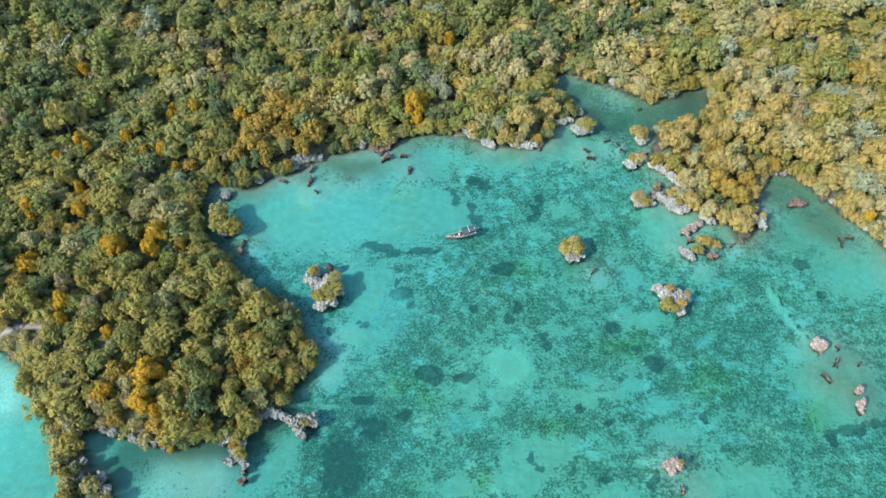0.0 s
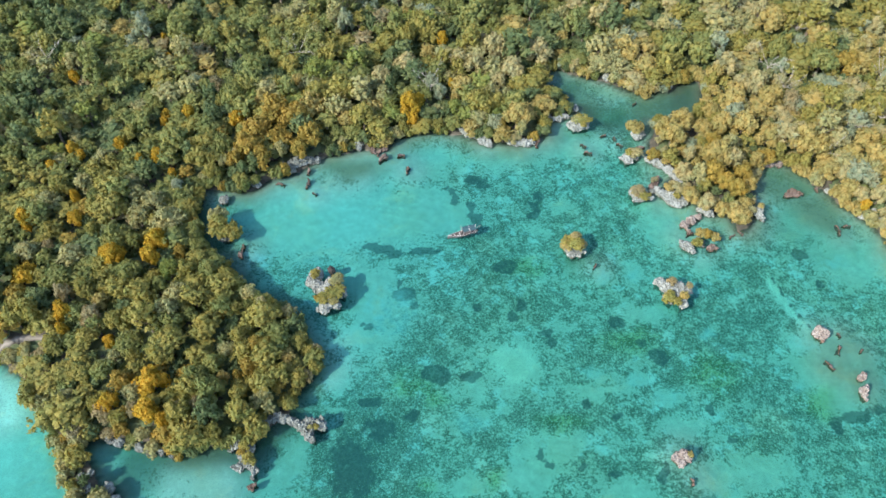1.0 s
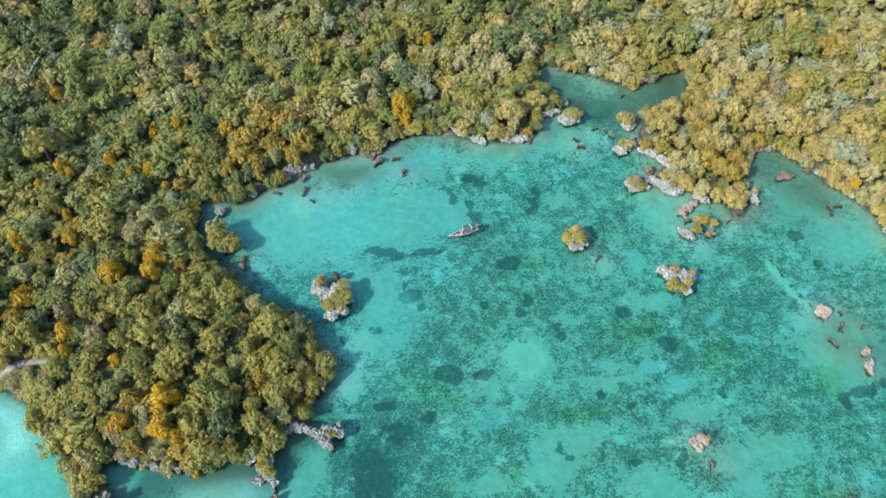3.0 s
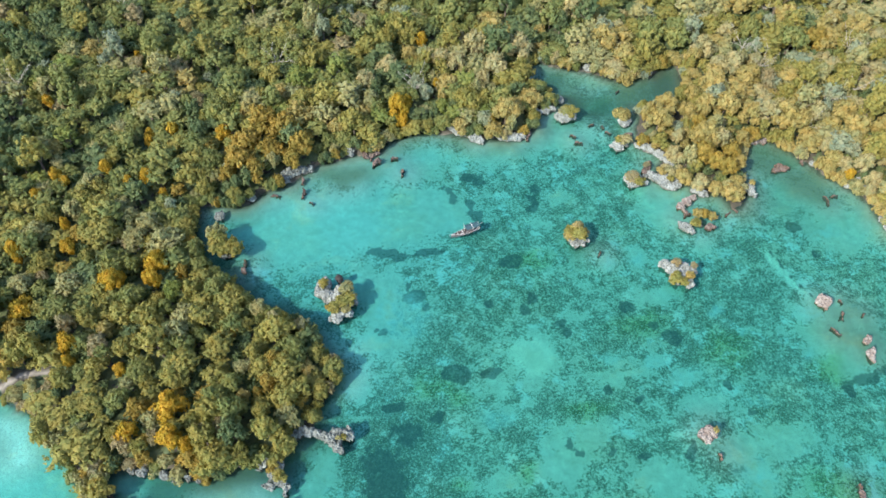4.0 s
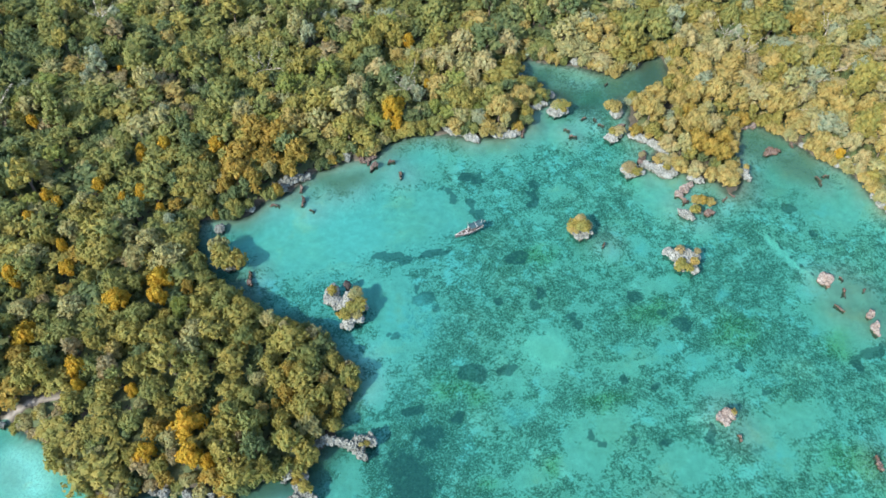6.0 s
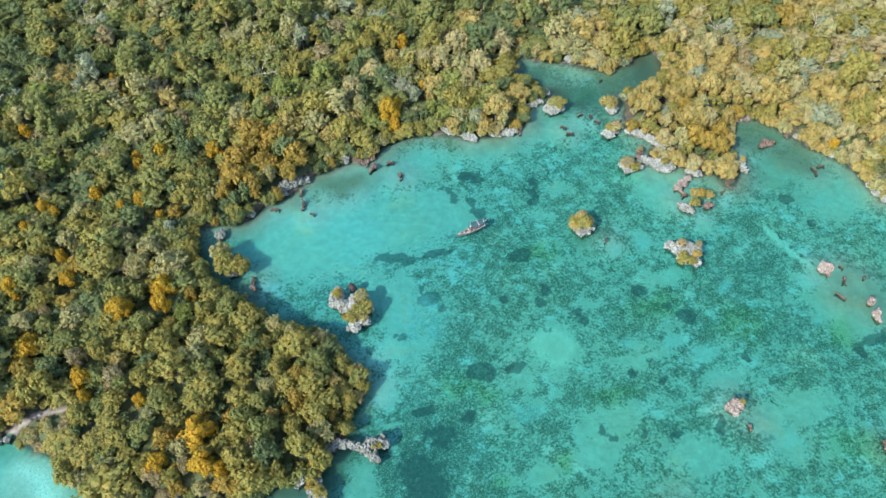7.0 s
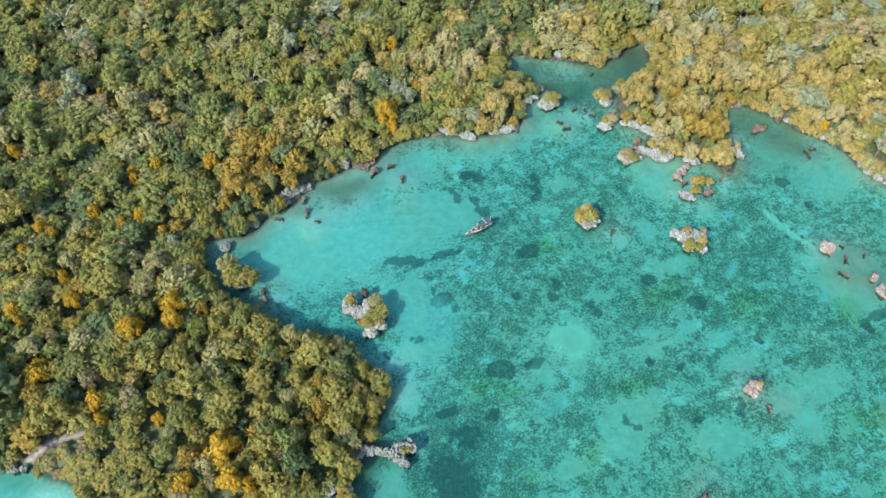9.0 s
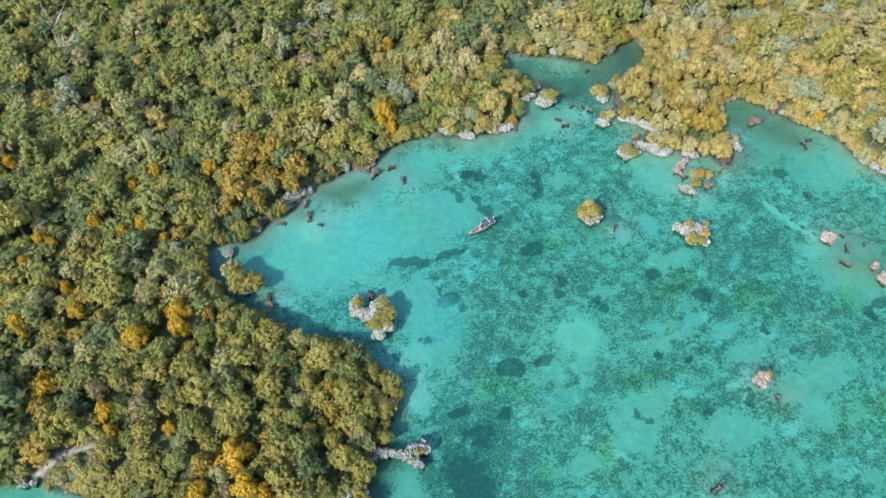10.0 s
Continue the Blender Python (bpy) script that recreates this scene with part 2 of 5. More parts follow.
# ---- mesh helpers ----
def mesh_from(name, verts, faces, mats=(), mat_index=None, smooth=None):
    """A mesh from an (n, 3) array of places and an (m, 3 or 4) array of corners."""
    verts, faces = np.asarray(verts, np.float32), np.asarray(faces, np.int32)
    me = bpy.data.meshes.new(name)
    k, m = faces.shape[1], len(faces)
    me.vertices.add(len(verts))
    me.vertices.foreach_set("co", verts.ravel())
    me.loops.add(m * k)
    me.loops.foreach_set("vertex_index", faces.ravel())
    me.polygons.add(m)
    me.polygons.foreach_set("loop_start", np.arange(0, m * k, k, dtype=np.int32))
    if mat_index is not None:
        me.polygons.foreach_set("material_index", np.asarray(mat_index, np.int32))
    me.polygons.foreach_set("use_smooth", np.ones(m, bool) if smooth is None else np.asarray(smooth, bool))
    for mt in mats:
        me.materials.append(mt)
    me.update(calc_edges=True)
    me.validate()
    return me


def part(name, bm, mat, parent, label=""):
    """One bmesh as one mesh object under its thing."""
    me = bpy.data.meshes.new(name)
    bm.to_mesh(me)
    bm.free()
    me.materials.append(mat)
    ob = new(name, me)
    ob.parent = parent
    if label:
        ob["label"] = label
    return ob


def bm_from(v, f):
    bm = bmesh.new()
    vs = [bm.verts.new(p) for p in v]
    for q in f:
        bm.faces.new([vs[i] for i in q])
    bmesh.ops.recalc_face_normals(bm, faces=bm.faces)
    return bm


def child(name, me, parent, label=""):
    ob = new(name, me)
    ob.parent = parent
    if label:
        ob["label"] = label
    return ob


def ico(sub):
    bm = bmesh.new()
    bmesh.ops.create_icosphere(bm, subdivisions=sub, radius=1.0)
    v = np.array([x.co[:] for x in bm.verts])
    f = np.array([[x.index for x in p.verts] for p in bm.faces])
    bm.free()
    return v, f


ICO = {k: ico(k) for k in (1, 2, 3, 4, 5)}


def tube(p0, p1, r0, r1, sides=5):
    a, b = np.array(p0, float), np.array(p1, float)
    d = (b - a) / max(np.linalg.norm(b - a), 1e-6)
    u = np.cross(d, (0.31, 0.2, 0.93) if abs(d[2]) < 0.9 else (1.0, 0.1, 0))
    u /= np.linalg.norm(u)
    w = np.cross(d, u)
    an = np.arange(sides) * 2 * np.pi / sides
    ring = np.cos(an)[:, None] * u + np.sin(an)[:, None] * w
    v = np.vstack([a + ring * r0, b + ring * r1, b[None]])
    f = []
    for i in range(sides):
        j = (i + 1) % sides
        f += [(i, j, sides + j), (i, sides + j, sides + i), (sides + i, sides + j, 2 * sides)]
    return v, np.array(f)


def join(pieces):
    vs, fs, n = [], [], 0
    for v, f in pieces:
        vs.append(v)
        fs.append(np.asarray(f) + n)
        n += len(v)
    return np.vstack(vs), np.vstack(fs)


# ---- the plan: shoreline of the lagoon, west bank, north bank, east bank ----
WEST = [(-3000, 190), (-420, 118), (-130, 86), (-101, 79.5), (-95.5, 78), (-88, 73), (-83.4, 66.3), (-79, 61.4), (-75.6, 56.6), (-74, 53), (-71.6, 49.3),
        (-69.6, 44.8), (-66.5, 38.5), (-62, 39), (-61.4, 44.8), (-62.8, 47.8), (-66.4, 50.2), (-68.6, 52.8), (-70.9, 56.2), (-70.5, 59), (-68.4, 58.4), (-63.5, 57.8), (-58.3, 56.4), (-52.5, 55.4), (-48.2, 55.3),
        (-44.2, 57.0), (-39, 56.5), (-34, 60.5), (-31.7, 63), (-31.5, 65.7), (-28.5, 69.3), (-26.7, 73), (-27.2, 76), (-30, 81), (-33, 85.5),
        (-39, 89), (-44, 90.5), (-47, 96), (-51, 101), (-56, 105.5), (-58.5, 115), (-57.5, 123)]
NORTH = [(-50.4, 121.4), (-46.4, 121.8), (-41, 125.6), (-35, 127.8), (-31, 130.6), (-27.5, 132.8), (-21, 134.9), (-13, 135.5), (-10.9, 138.4), (-5.8, 140.7), (-0.6, 141),
         (6.1, 140.2), (12.6, 136.6), (22.1, 136), (28.2, 138.4), (30.5, 144.5), (37.5, 147.4), (36.2, 149.4), (29.8, 153.9), (28, 158.4), (34.5, 165.4),
         (39.7, 162.2), (47.2, 159), (57.3, 153.2), (65.5, 155.5), (71.9, 160.3), (74, 157.6)]
EAST = [(73.1, 148.6), (67.2, 141.2), (66.8, 136), (65.2, 140.5), (58, 142), (56, 136.5), (54.4, 130.5), (57.2, 127), (60, 124), (57, 121.5),
        (54.6, 118), (58, 115.4), (63.5, 115), (64, 112), (69.1, 110.2), (70.9, 106), (73.6, 107.4), (76, 110.6), (78.4, 119.7), (81.2, 127),
        (88.7, 127), (92.5, 122), (95.4, 117.8), (98.3, 113.2), (103, 107.5), (105.2, 103.4), (105.8, 96), (109, 89.6), (124, 74), (170, 58),
        (420, 30), (3000, -60), (3000, 3000), (-3000, 3000)]
SHORE = np.array(WEST + NORTH + EAST, float)


def shore_distance(p):
    """Metres inland from the shoreline (negative: out on the water)."""
    a, b = SHORE, np.roll(SHORE, -1, 0)
    inside = np.zeros(len(p), bool)
    best = np.full(len(p), 1e9)
    for (x0, y0), (x1, y1) in zip(a, b):
        dx, dy = x1 - x0, y1 - y0
        t = np.clip(((p[:, 0] - x0) * dx + (p[:, 1] - y0) * dy) / (dx * dx + dy * dy), 0, 1)
        best = np.minimum(best, np.hypot(p[:, 0] - x0 - t * dx, p[:, 1] - y0 - t * dy))
        if y0 != y1:
            inside ^= ((y0 > p[:, 1]) != (y1 > p[:, 1])) & (p[:, 0] < dx * (p[:, 1] - y0) / dy + x0)
    return np.where(inside, best, -best)


def smooth(a, b, x):
    t = np.clip((x - a) / (b - a), 0, 1)
    return t * t * (3 - 2 * t)


def blob(x, y, spots, soft=0.35):
    out = np.zeros_like(x)
    for cx, cy, rx, ry in spots:
        q = np.hypot((x - cx) / rx, (y - cy) / ry)
        out = np.maximum(out, 1 - smooth(1 - soft, 1 + soft, q))
    return out


# seabed patches: x, y, half width, half depth
PALE = [(14.6, 73.6, 5.3, 5.5), (6.4, 67.3, 3.5, 2.3), (15.1, 54.6, 3.4, 4.0), (23.1, 54.2, 3.4, 2.6), (16.5, 49.4, 5.3, 3.0), (1.8, 46.5, 5.2, 2.6), (34.9, 44.4, 6.1, 3.9), (52.7, 42.6, 4.0, 4.0), (51.8, 48.6, 4.3, 2.7), (60.7, 48.3, 6.4, 3.2), (81.0, 66.2, 5.9, 7.7), (82.7, 76.3, 4.4, 4.4), (45.9, 85.3, 4.4, 2.2), (44.1, 95.9, 2.1, 3.3), (36.7, 94.5, 2.4, 1.6), (23.6, 109.7, 3.0, 2.5), (16.5, 132.8, 8.5, 4.4), (-5.5, 114.4, 14.4, 9.7), (-16.5, 92.3, 5.8, 8.4), (-16.8, 79.4, 4.3, 3.8)]
PALE += [(-21.3, 71.8, 2.1, 5.1), (52.8, 113.3, 4.3, 3.4), (88.3, 108.6, 8.0, 4.7), (90.6, 96.3, 5.2, 2.9), (38.9, 68.9, 2.4, 1.5), (46.1, 64.7, 2.9, 1.6), (31.0, 70.9, 2.2, 1.2), (46.3, 58.2, 3.3, 2.3), (73.6, 66.0, 1.7, 1.7), (76.4, 75.8, 2.3, 2.2), (57.3, 79.3, 1.4, 1.4), (62.3, 72.7, 2.0, 1.0), (59.6, 96.1, 3.5, 1.7), (30.2, 116.0, 3.1, 1.9), (22.0, 100.5, 1.9, 1.3), (50.0, 74.9, 1.7, 1.3), (31.3, 66.8, 6.0, 1.2), (-22.9, 57.6, 0.9, 3.4)]
PALE += [(-30, 114, 22, 12), (34, 137, 9, 6), (-30.5, 54, 3, 4), (-45, 52, 6, 3), (-11.5, 131, 16, 6), (-82, 58, 9, 17), (-12, 112, 13, 8), (56, 108, 9, 5), (96, 98, 9, 7), (83, 69, 9, 7)]
BEDS = [(-3.7, 77.2, 5.8, 4.9), (-9.9, 72.8, 5.3, 3.7), (-17.7, 63.3, 4.8, 4.6), (-18.9, 54.1, 6.6, 5.4), (-9.5, 57.7, 5.4, 4.4), (-20.6, 49.4, 6.4, 2.7), (21.6, 116.0, 2.0, 5.5), (16.1, 110.9, 3.8, 3.9), (25.5, 120.5, 4.3, 2.1), (33.4, 122.5, 4.3, 1.7), (9.6, 105.0, 5.1, 4.7), (13.3, 95.3, 7.6, 5.7), (4.3, 86.7, 7.3, 5.6), (45.4, 108.6, 3.3, 3.6), (38.9, 110.0, 2.5, 4.3), (60.7, 88.5, 6.1, 4.6), (68.7, 84.5, 6.3, 5.8), (37.2, 79.2, 8.3, 3.5), (59.4, 75.3, 7.3, 4.8), (64.1, 67.3, 5.9, 4.0), (30.9, 75.5, 4.9, 4.0)]
BEDS += [(71.0, 58.0, 5.7, 3.0), (74.3, 54.5, 6.8, 3.3), (63.2, 54.9, 5.6, 2.6), (25.8, 59.0, 4.4, 2.2), (34.2, 50.5, 6.3, 2.1), (46.2, 43.7, 2.0, 2.8), (42.7, 45.1, 4.2, 1.4), (10.1, 55.5, 3.1, 1.7), (23.8, 87.0, 5.1, 4.3), (32.9, 100.1, 3.8, 3.0), (70.3, 94.0, 3.8, 3.1), (49.9, 71.3, 4.9, 2.9), (8.9, 124.1, 3.4, 3.8), (50.8, 76.9, 3.8, 2.1), (-3.6, 47.1, 1.7, 1.3), (52.6, 37.2, 3.2, 1.3), (16.7, 60.7, 4.2, 2.2), (39.7, 60.8, 3.5, 2.1), (10.3, 45.3, 2.8, 1.5)]
BEDS += [(-10, 52, 10, 6), (-22.5, 52, 6.5, 6.5), (-12, 47, 11, 4), (80, 55, 10, 4), (69, 151, 8, 9), (60, 146, 8, 5), (43, 147, 8, 5)]
TUFTS = [(-13.8, 103.9, 3.2, 1.1), (-16.9, 105.2, 2.1, 0.8), (-11.0, 102.6, 1.8, 1.0), (-3.9, 103.3, 4.2, 1.0), (-8.4, 91.6, 2.3, 1.7), (-6.2, 88.4, 1.1, 0.7), (3.7, 119.5, 1.0, 2.0), (2.7, 122.2, 1.1, 0.9), (9.8, 125.5, 2.9, 1.3), (7.8, 117.1, 1.0, 1.1), (11.6, 123.3, 1.4, 0.9), (18.2, 88.2, 1.4, 1.4), (15.1, 85.3, 1.5, 1.2), (14.4, 98.5, 1.7, 1.0), (38.4, 82.8, 1.7, 1.4), (42.6, 77.7, 1.3, 0.9), (44.6, 74.9, 1.5, 1.2), (46.2, 73.0, 1.5, 1.0), (22.1, 80.7, 1.4, 0.7), (29.2, 63.8, 0.8, 1.3)]
TUFTS += [(7.2, 116.6, 0.9, 1.6), (8.2, 113.4, 0.8, 1.8), (8.9, 110.9, 0.9, 1.3), (25.0, 119.4, 1.2, 1.3), (23.2, 116.0, 1.3, 1.5), (22.4, 113.2, 1.8, 1.0), (14.0, 97.6, 2.0, 0.9), (16.0, 99.2, 1.3, 1.0), (35.0, 61.3, 1.1, 0.8), (4.8, 70.8, 2.4, 1.1), (-2.1, 71.3, 2.4, 1.8), (-7.5, 62.5, 1.5, 1.1), (-15.4, 65.3, 2.3, 1.2), (18.1, 53.1, 1.1, 1.1), (19.8, 51.0, 1.0, 0.9), (41.2, 48.7, 1.3, 1.7), (31.9, 48.8, 1.1, 0.7), (26.2, 50.9, 0.9, 0.7), (83.2, 59.2, 2.7, 1.0), (78.7, 57.7, 1.1, 1.7), (84.4, 100.2, 1.8, 1.5), (-16.7, 83.6, 1.6, 0.8), (53.6, 61.4, 1.0, 1.1), (56.5, 55.2, 1.4, 0.5), (-9.7, 95.1, 0.6, 1.2), (10.0, 111.7, 0.8, 2.1), (7.1, 87.8, 1.0, 0.9), (22.8, 78.3, 1.2, 1.0), (86.7, 91.4, 1.1, 0.9)]
BLUE = [(73.6, 66.0, 1.7, 1.7), (76.4, 75.8, 2.3, 2.2), (57.3, 79.3, 1.5, 1.5), (62.3, 72.7, 2.0, 1.2), (38.8, 68.7, 2.4, 1.6), (46.2, 65.0, 3.1, 1.6), (52.7, 42.6, 4.0, 4.0), (50.1, 62.1, 1.2, 1.1), (44.1, 95.9, 1.9, 3.0), (58.3, 57.7, 3.1, 1.1), (-12.1, 87.2, 6.2, 5.8), (4.8, 60.2, 3.4, 2.2), (36.7, 94.5, 2.1, 1.3), (31.0, 70.9, 2.2, 1.4), (91.0, 97.1, 3.6, 2.6), (89.1, 75.2, 1.8, 1.3)]
MOSS = [(-6.3, 69.4, 4.7, 3.1), (-2.7, 66.4, 2.8, 2.0), (9.0, 48.7, 2.2, 1.3), (-3.6, 47.1, 1.6, 1.1), (39.4, 78.1, 6.3, 2.9), (67.1, 38.2, 6.6, 4.7), (23.6, 59.6, 4.6, 2.0), (57.2, 70.1, 6.2, 3.7), (76.5, 61.4, 3.6, 2.8), (18.8, 98.5, 5.3, 2.3)]


def lines(lo, hi, step, far):
    core = np.arange(lo, hi + 0.01, step)
    grow = np.array([4, 10, 20, 40, 80, 160, 320, 700, 1400, 2600.0])
    return np.concatenate([(lo - grow[grow < far])[::-1], core, hi + grow[grow < far]])


# rocks: x, y, reach, height
WHITE = [(37.3, 148, 1.3, 1.6), (48.1, 160, 1.8, 2.0), (64.7, 156, 1.2, 1.4),
         (96.2, 117.2, 1.2, 1.2), (101.5, 109.2, 1.3, 1.2)]
GREY = [(-20.3, 135.8, 1.8, 1.6), (-52.4, 118.6, 1.8, 1.4), 
        (52.5, 118.6, 1.2, 1.0), (-68.4, 48.3, 1.6, 1.5), (-64, 48.4, 1.5, 1.6), (-70, 51, 1.2, 1.2), (-66.2, 45, 1.7, 1.4), (-68.4, 51.6, 1.2, 1.0), (-62.6, 46.2, 1.5, 1.6), (-97.6, 78.0, 1.6, 1.0), (-95.6, 77.6, 1.1, 0.8), (-101, 80.6, 1.4, 1.2), (-45, 123.4, 1.6, 1.4),
        (-66.3, 58.4, 1.3, 1.2), (-64.2, 57.5, 1.5, 1.4), (-60, 56.4, 1.3, 1.1), (-57.9, 55.3, 1.2, 1.0), (-55.6, 55.2, 0.9, 1.0), (-53.5, 54.4, 0.9, 0.8)]
BROWN = [(-13.6, 134.5, 1.9, 1.2), (-13.7, 131.4, 1.3, 1.6), (-16.8, 134.2, 1.6, 0.9), (-9.6, 132.4, 1.0, 0.8), (-7.9, 127.2, 1.2, 0.6), (-32.3, 127.6, 0.9, 1.2), (-32.3, 124, 1.4, 0.7), (-30.7, 120.6, 0.7, 0.3), (-39.6, 123.9, 1.2, 0.4),
         (-42, 126.7, 1.0, 0.5), (-46.4, 102.4, 1.5, 0.7), (-46.1, 104.6, 0.7, 0.4), (26.2, 136.6, 1.7, 1.0), (52.9, 133.5, 1.2, 0.7), (54.9, 122.2, 1.4, 0.8),
         (58.7, 105.3, 1.1, 0.6), (68.7, 104.3, 1.0, 0.5), (71.2, 105, 0.8, 0.6), (94, 123.4, 2.0, 1.0), (94.3, 119.6, 1.7, 0.8), (95, 106.3, 1.0, 0.4)]
LOW = [(97.1, 106.7, 1.0, 0.5), (94.8, 104.6, 0.6, 0.3), (85.2, 77.3, 0.7, 0.3), (84.1, 73.8, 1.1, 0.4), (88.5, 73.2, 0.7, 0.3), (80.7, 69.6, 1.3, 0.5), (46.1, 46.6, 0.8, 0.5),
       (35.3, 97, 0.8, 0.3), (38.5, 132.3, 1.1, 0.5), (37.8, 135, 0.9, 0.4), (44.1, 138.4, 1.0, 0.3), (47.3, 135.1, 0.9, 0.4), (46.5, 137.4, 0.7, 0.3), (54.4, 150.2, 0.8, 0.3), (24.6, 34.5, 1.3, 0.5), (69.9, 35.9, 1.5, 0.7)]

gx, gy = lines(-150, 175, 1.0, 3000), lines(14, 262, 1.0, 3000)
X, Y = np.meshgrid(gx, gy)
px, py = X.ravel(), Y.ravel()
wx = np.array([noise.noise(Vector((a * 0.23, b * 0.23, 1.5))) for a, b in zip(px, py)])
wy = np.array([noise.noise(Vector((a * 0.23, b * 0.23, 7.5))) for a, b in zip(px, py)])
dist = shore_distance(np.stack([px + 0.9 * wx, py + 0.9 * wy], 1))
steep = smooth(20, 32, -px) * smooth(40, 48, py) * (1 - smooth(112, 122, py))
sea = smooth(0, 9 - 6.5 * steep + 2.0 * wx, -dist)
pz = np.where(dist > 0, 0.12 + 0.9 * smooth(0, 4, dist) + 0.25 * wx, -0.15 - 0.7 * steep * smooth(0, 0.8, -dist) - (1.6 - 0.7 * steep) * sea + 0.15 * wx * sea)
for x, y, r, h in BROWN + LOW + [(80.6, 77, 2.2, 1), (86, 65.5, 2.4, 1), (44.8, 50.8, 2.4, 1), (88, 117, 3.4, 0.4), (60, 103.5, 6, 1), (-24, 126, 4, 1), (-90, 70, 4, 1), (86, 121, 6, 1), (82, 118, 4, 1), (93, 112, 6, 1), (-22, 128, 6, 1), (46, 156, 8, 1), (58, 151, 8, 1), (70, 153, 7, 1), (-89, 68, 8, 1), (-48, 49, 9, 1)]:
    near = np.hypot(px - x, py - y)
    pz = np.maximum(pz, np.where(dist > 0, pz, -0.75 - 1.0 * smooth(r * 0.6, r * 0.6 + 7.0, near)))
qx, qy = px + 2.6 * wx, py + 2.6 * wy
w2 = np.array([noise.noise(Vector((a * 0.62, b * 0.62, 4.5))) for a, b in zip(px, py)])
tx, ty = px + 1.2 * wy + 0.8 * w2, py + 0.9 * wx - 0.7 * w2
sx, sy = px + 1.5 * wx + 0.7 * w2, py + 1.5 * wy - 0.7 * w2
grass = 0.62 + 0.36 * blob(sx, sy, BEDS, 0.45) - 0.66 * blob(qx + 0.9 * w2, qy - 0.9 * w2, PALE, 0.5)
tuft = np.maximum(blob(tx, ty, [(a, b, 1.12 * c, 1.12 * e) for a, b, c, e in TUFTS], 0.55), 0.72 * blob(qx, qy, [(-18.5, 51, 6, 8), (-13.5, 60, 4, 4)], 0.7))
grass = grass + 0.50 * blob(qx, qy, [(-18.5, 52, 6.5, 7.5), (-13, 61, 6, 5)], 0.6)
grass = grass - 0.25 * (1 - smooth(1, 5, -dist))
grass = grass - 0.75 * smooth(58, 70, -px) * (1 - smooth(78, 90, py)) - 0.5 * blob(qx, qy, [(-48, 49, 17, 7)], 0.5)
silt = np.maximum(0.85 * blob(qx, qy, [(48, 153, 20, 10), (70, 152, 8, 9)], 0.5), 0.45 * (1 - smooth(0.5, 4.5, -dist)))
silt = silt - 0.60 * blob(qx, qy, [(47.5, 155.5, 7.5, 6)], 0.8)
silt = np.maximum(silt, 0.35 * blob(qx, qy, [(90, 112, 13, 12), (-22, 129, 13, 5)], 0.5))
silt = np.maximum(silt, 0.40 * blob(qx, qy, [(84, 69, 8, 9), (30.5, 99.5, 4, 3.5)], 0.6))
silt = np.maximum(silt, 0.15 * blob(px, py, [(15, 73.6, 2.3, 2.5)], 0.5))
silt = np.maximum(silt, 0.75 * blob(qx, qy, [(87, 121, 10, 7), (93, 112, 8, 7), (-22, 129, 10, 3.5)], 0.7))
bright = 1.0 * blob(qx, qy, [(-89, 70, 5, 4.5), (-88, 66, 4, 3)], 0.8) + 0.15 * blob(qx, qy, [(-30, 112, 20, 9)], 0.6) + 0.35 * blob(qx, qy, [(-21, 76, 4, 10), (-86, 58, 8, 9)], 0.6) + 0.45 * blob(px + 0.8 * w2, py - 0.8 * wx, [(14.4, 73.4, 4.6, 5)], 0.25)
# a pale scour trail with a dark edge, and the rim of a weed bed
trail = px + 0.5 * w2 - (74.5 + (93.7 - py) * 0.31)
along_trail = smooth(77, 80, py) * (1 - smooth(92, 97, py))
bright = bright + 0.7 * (1 - smooth(0.3, 0.9, np.abs(trail))) * along_trail
grass = grass - 0.7 * (1 - smooth(0.4, 1.2, np.abs(trail))) * along_trail
tuft = np.maximum(tuft, 0.75 * (1 - smooth(0.2, 0.8, np.abs(trail - 1.1))) * along_trail)
tuft = np.maximum(tuft, 0.7 * (1 - smooth(0.4, 1.2, np.abs(py + 0.8 * w2 - 58.6 - (px - 75) * 0.13))) * smooth(76, 80, px) * (1 - smooth(92, 98, px)))
murk_shade = np.maximum(0.6 * blob(qx, qy, [(69, 152, 7, 9), (60, 143, 8, 4)], 0.6), 0.55 * blob(qx, qy, [(34, 157, 6, 6), (40, 149, 6, 4), (51, 143, 6, 3)], 0.7))
silt = np.maximum(silt, 0.12 * blob(qx, qy, [(-42, 49, 20, 7)], 0.6))
bright = bright + 0.25 * blob(qx, qy, [(-48, 49, 14, 6)], 0.7)
murk_shade = np.maximum(murk_shade, 0.7 * blob(qx, qy, [(-61, 52, 6, 4)], 0.6))
margin = np.clip(0.75 + 0.9 * wy, 0, 1) * (1 - smooth(1.0, 9.0, -dist))
silt = np.maximum(silt, 0.50 * margin * np.maximum(smooth(-48, -36, px) * smooth(112, 122, py), smooth(44, 56, px) * smooth(84, 96, py)))
# shade of the west bank trees, painted as a dark band on the bed
murk_shade = np.maximum(murk_shade, 0.75 * (1 - smooth(1.0, 7.5, -dist)) * smooth(24, 36, -px) * smooth(46, 54, py) * (1 - smooth(114, 124, py)) * (1 - smooth(60, 66, -px)))
murk_shade = np.maximum(murk_shade, 0.35 * (1 - smooth(0.3, 1.6, -dist)) * smooth(-60, -40, px))
kelp = blob(qx, qy, MOSS, 0.7)
blue = blob(sx, sy, BLUE, 0.4)
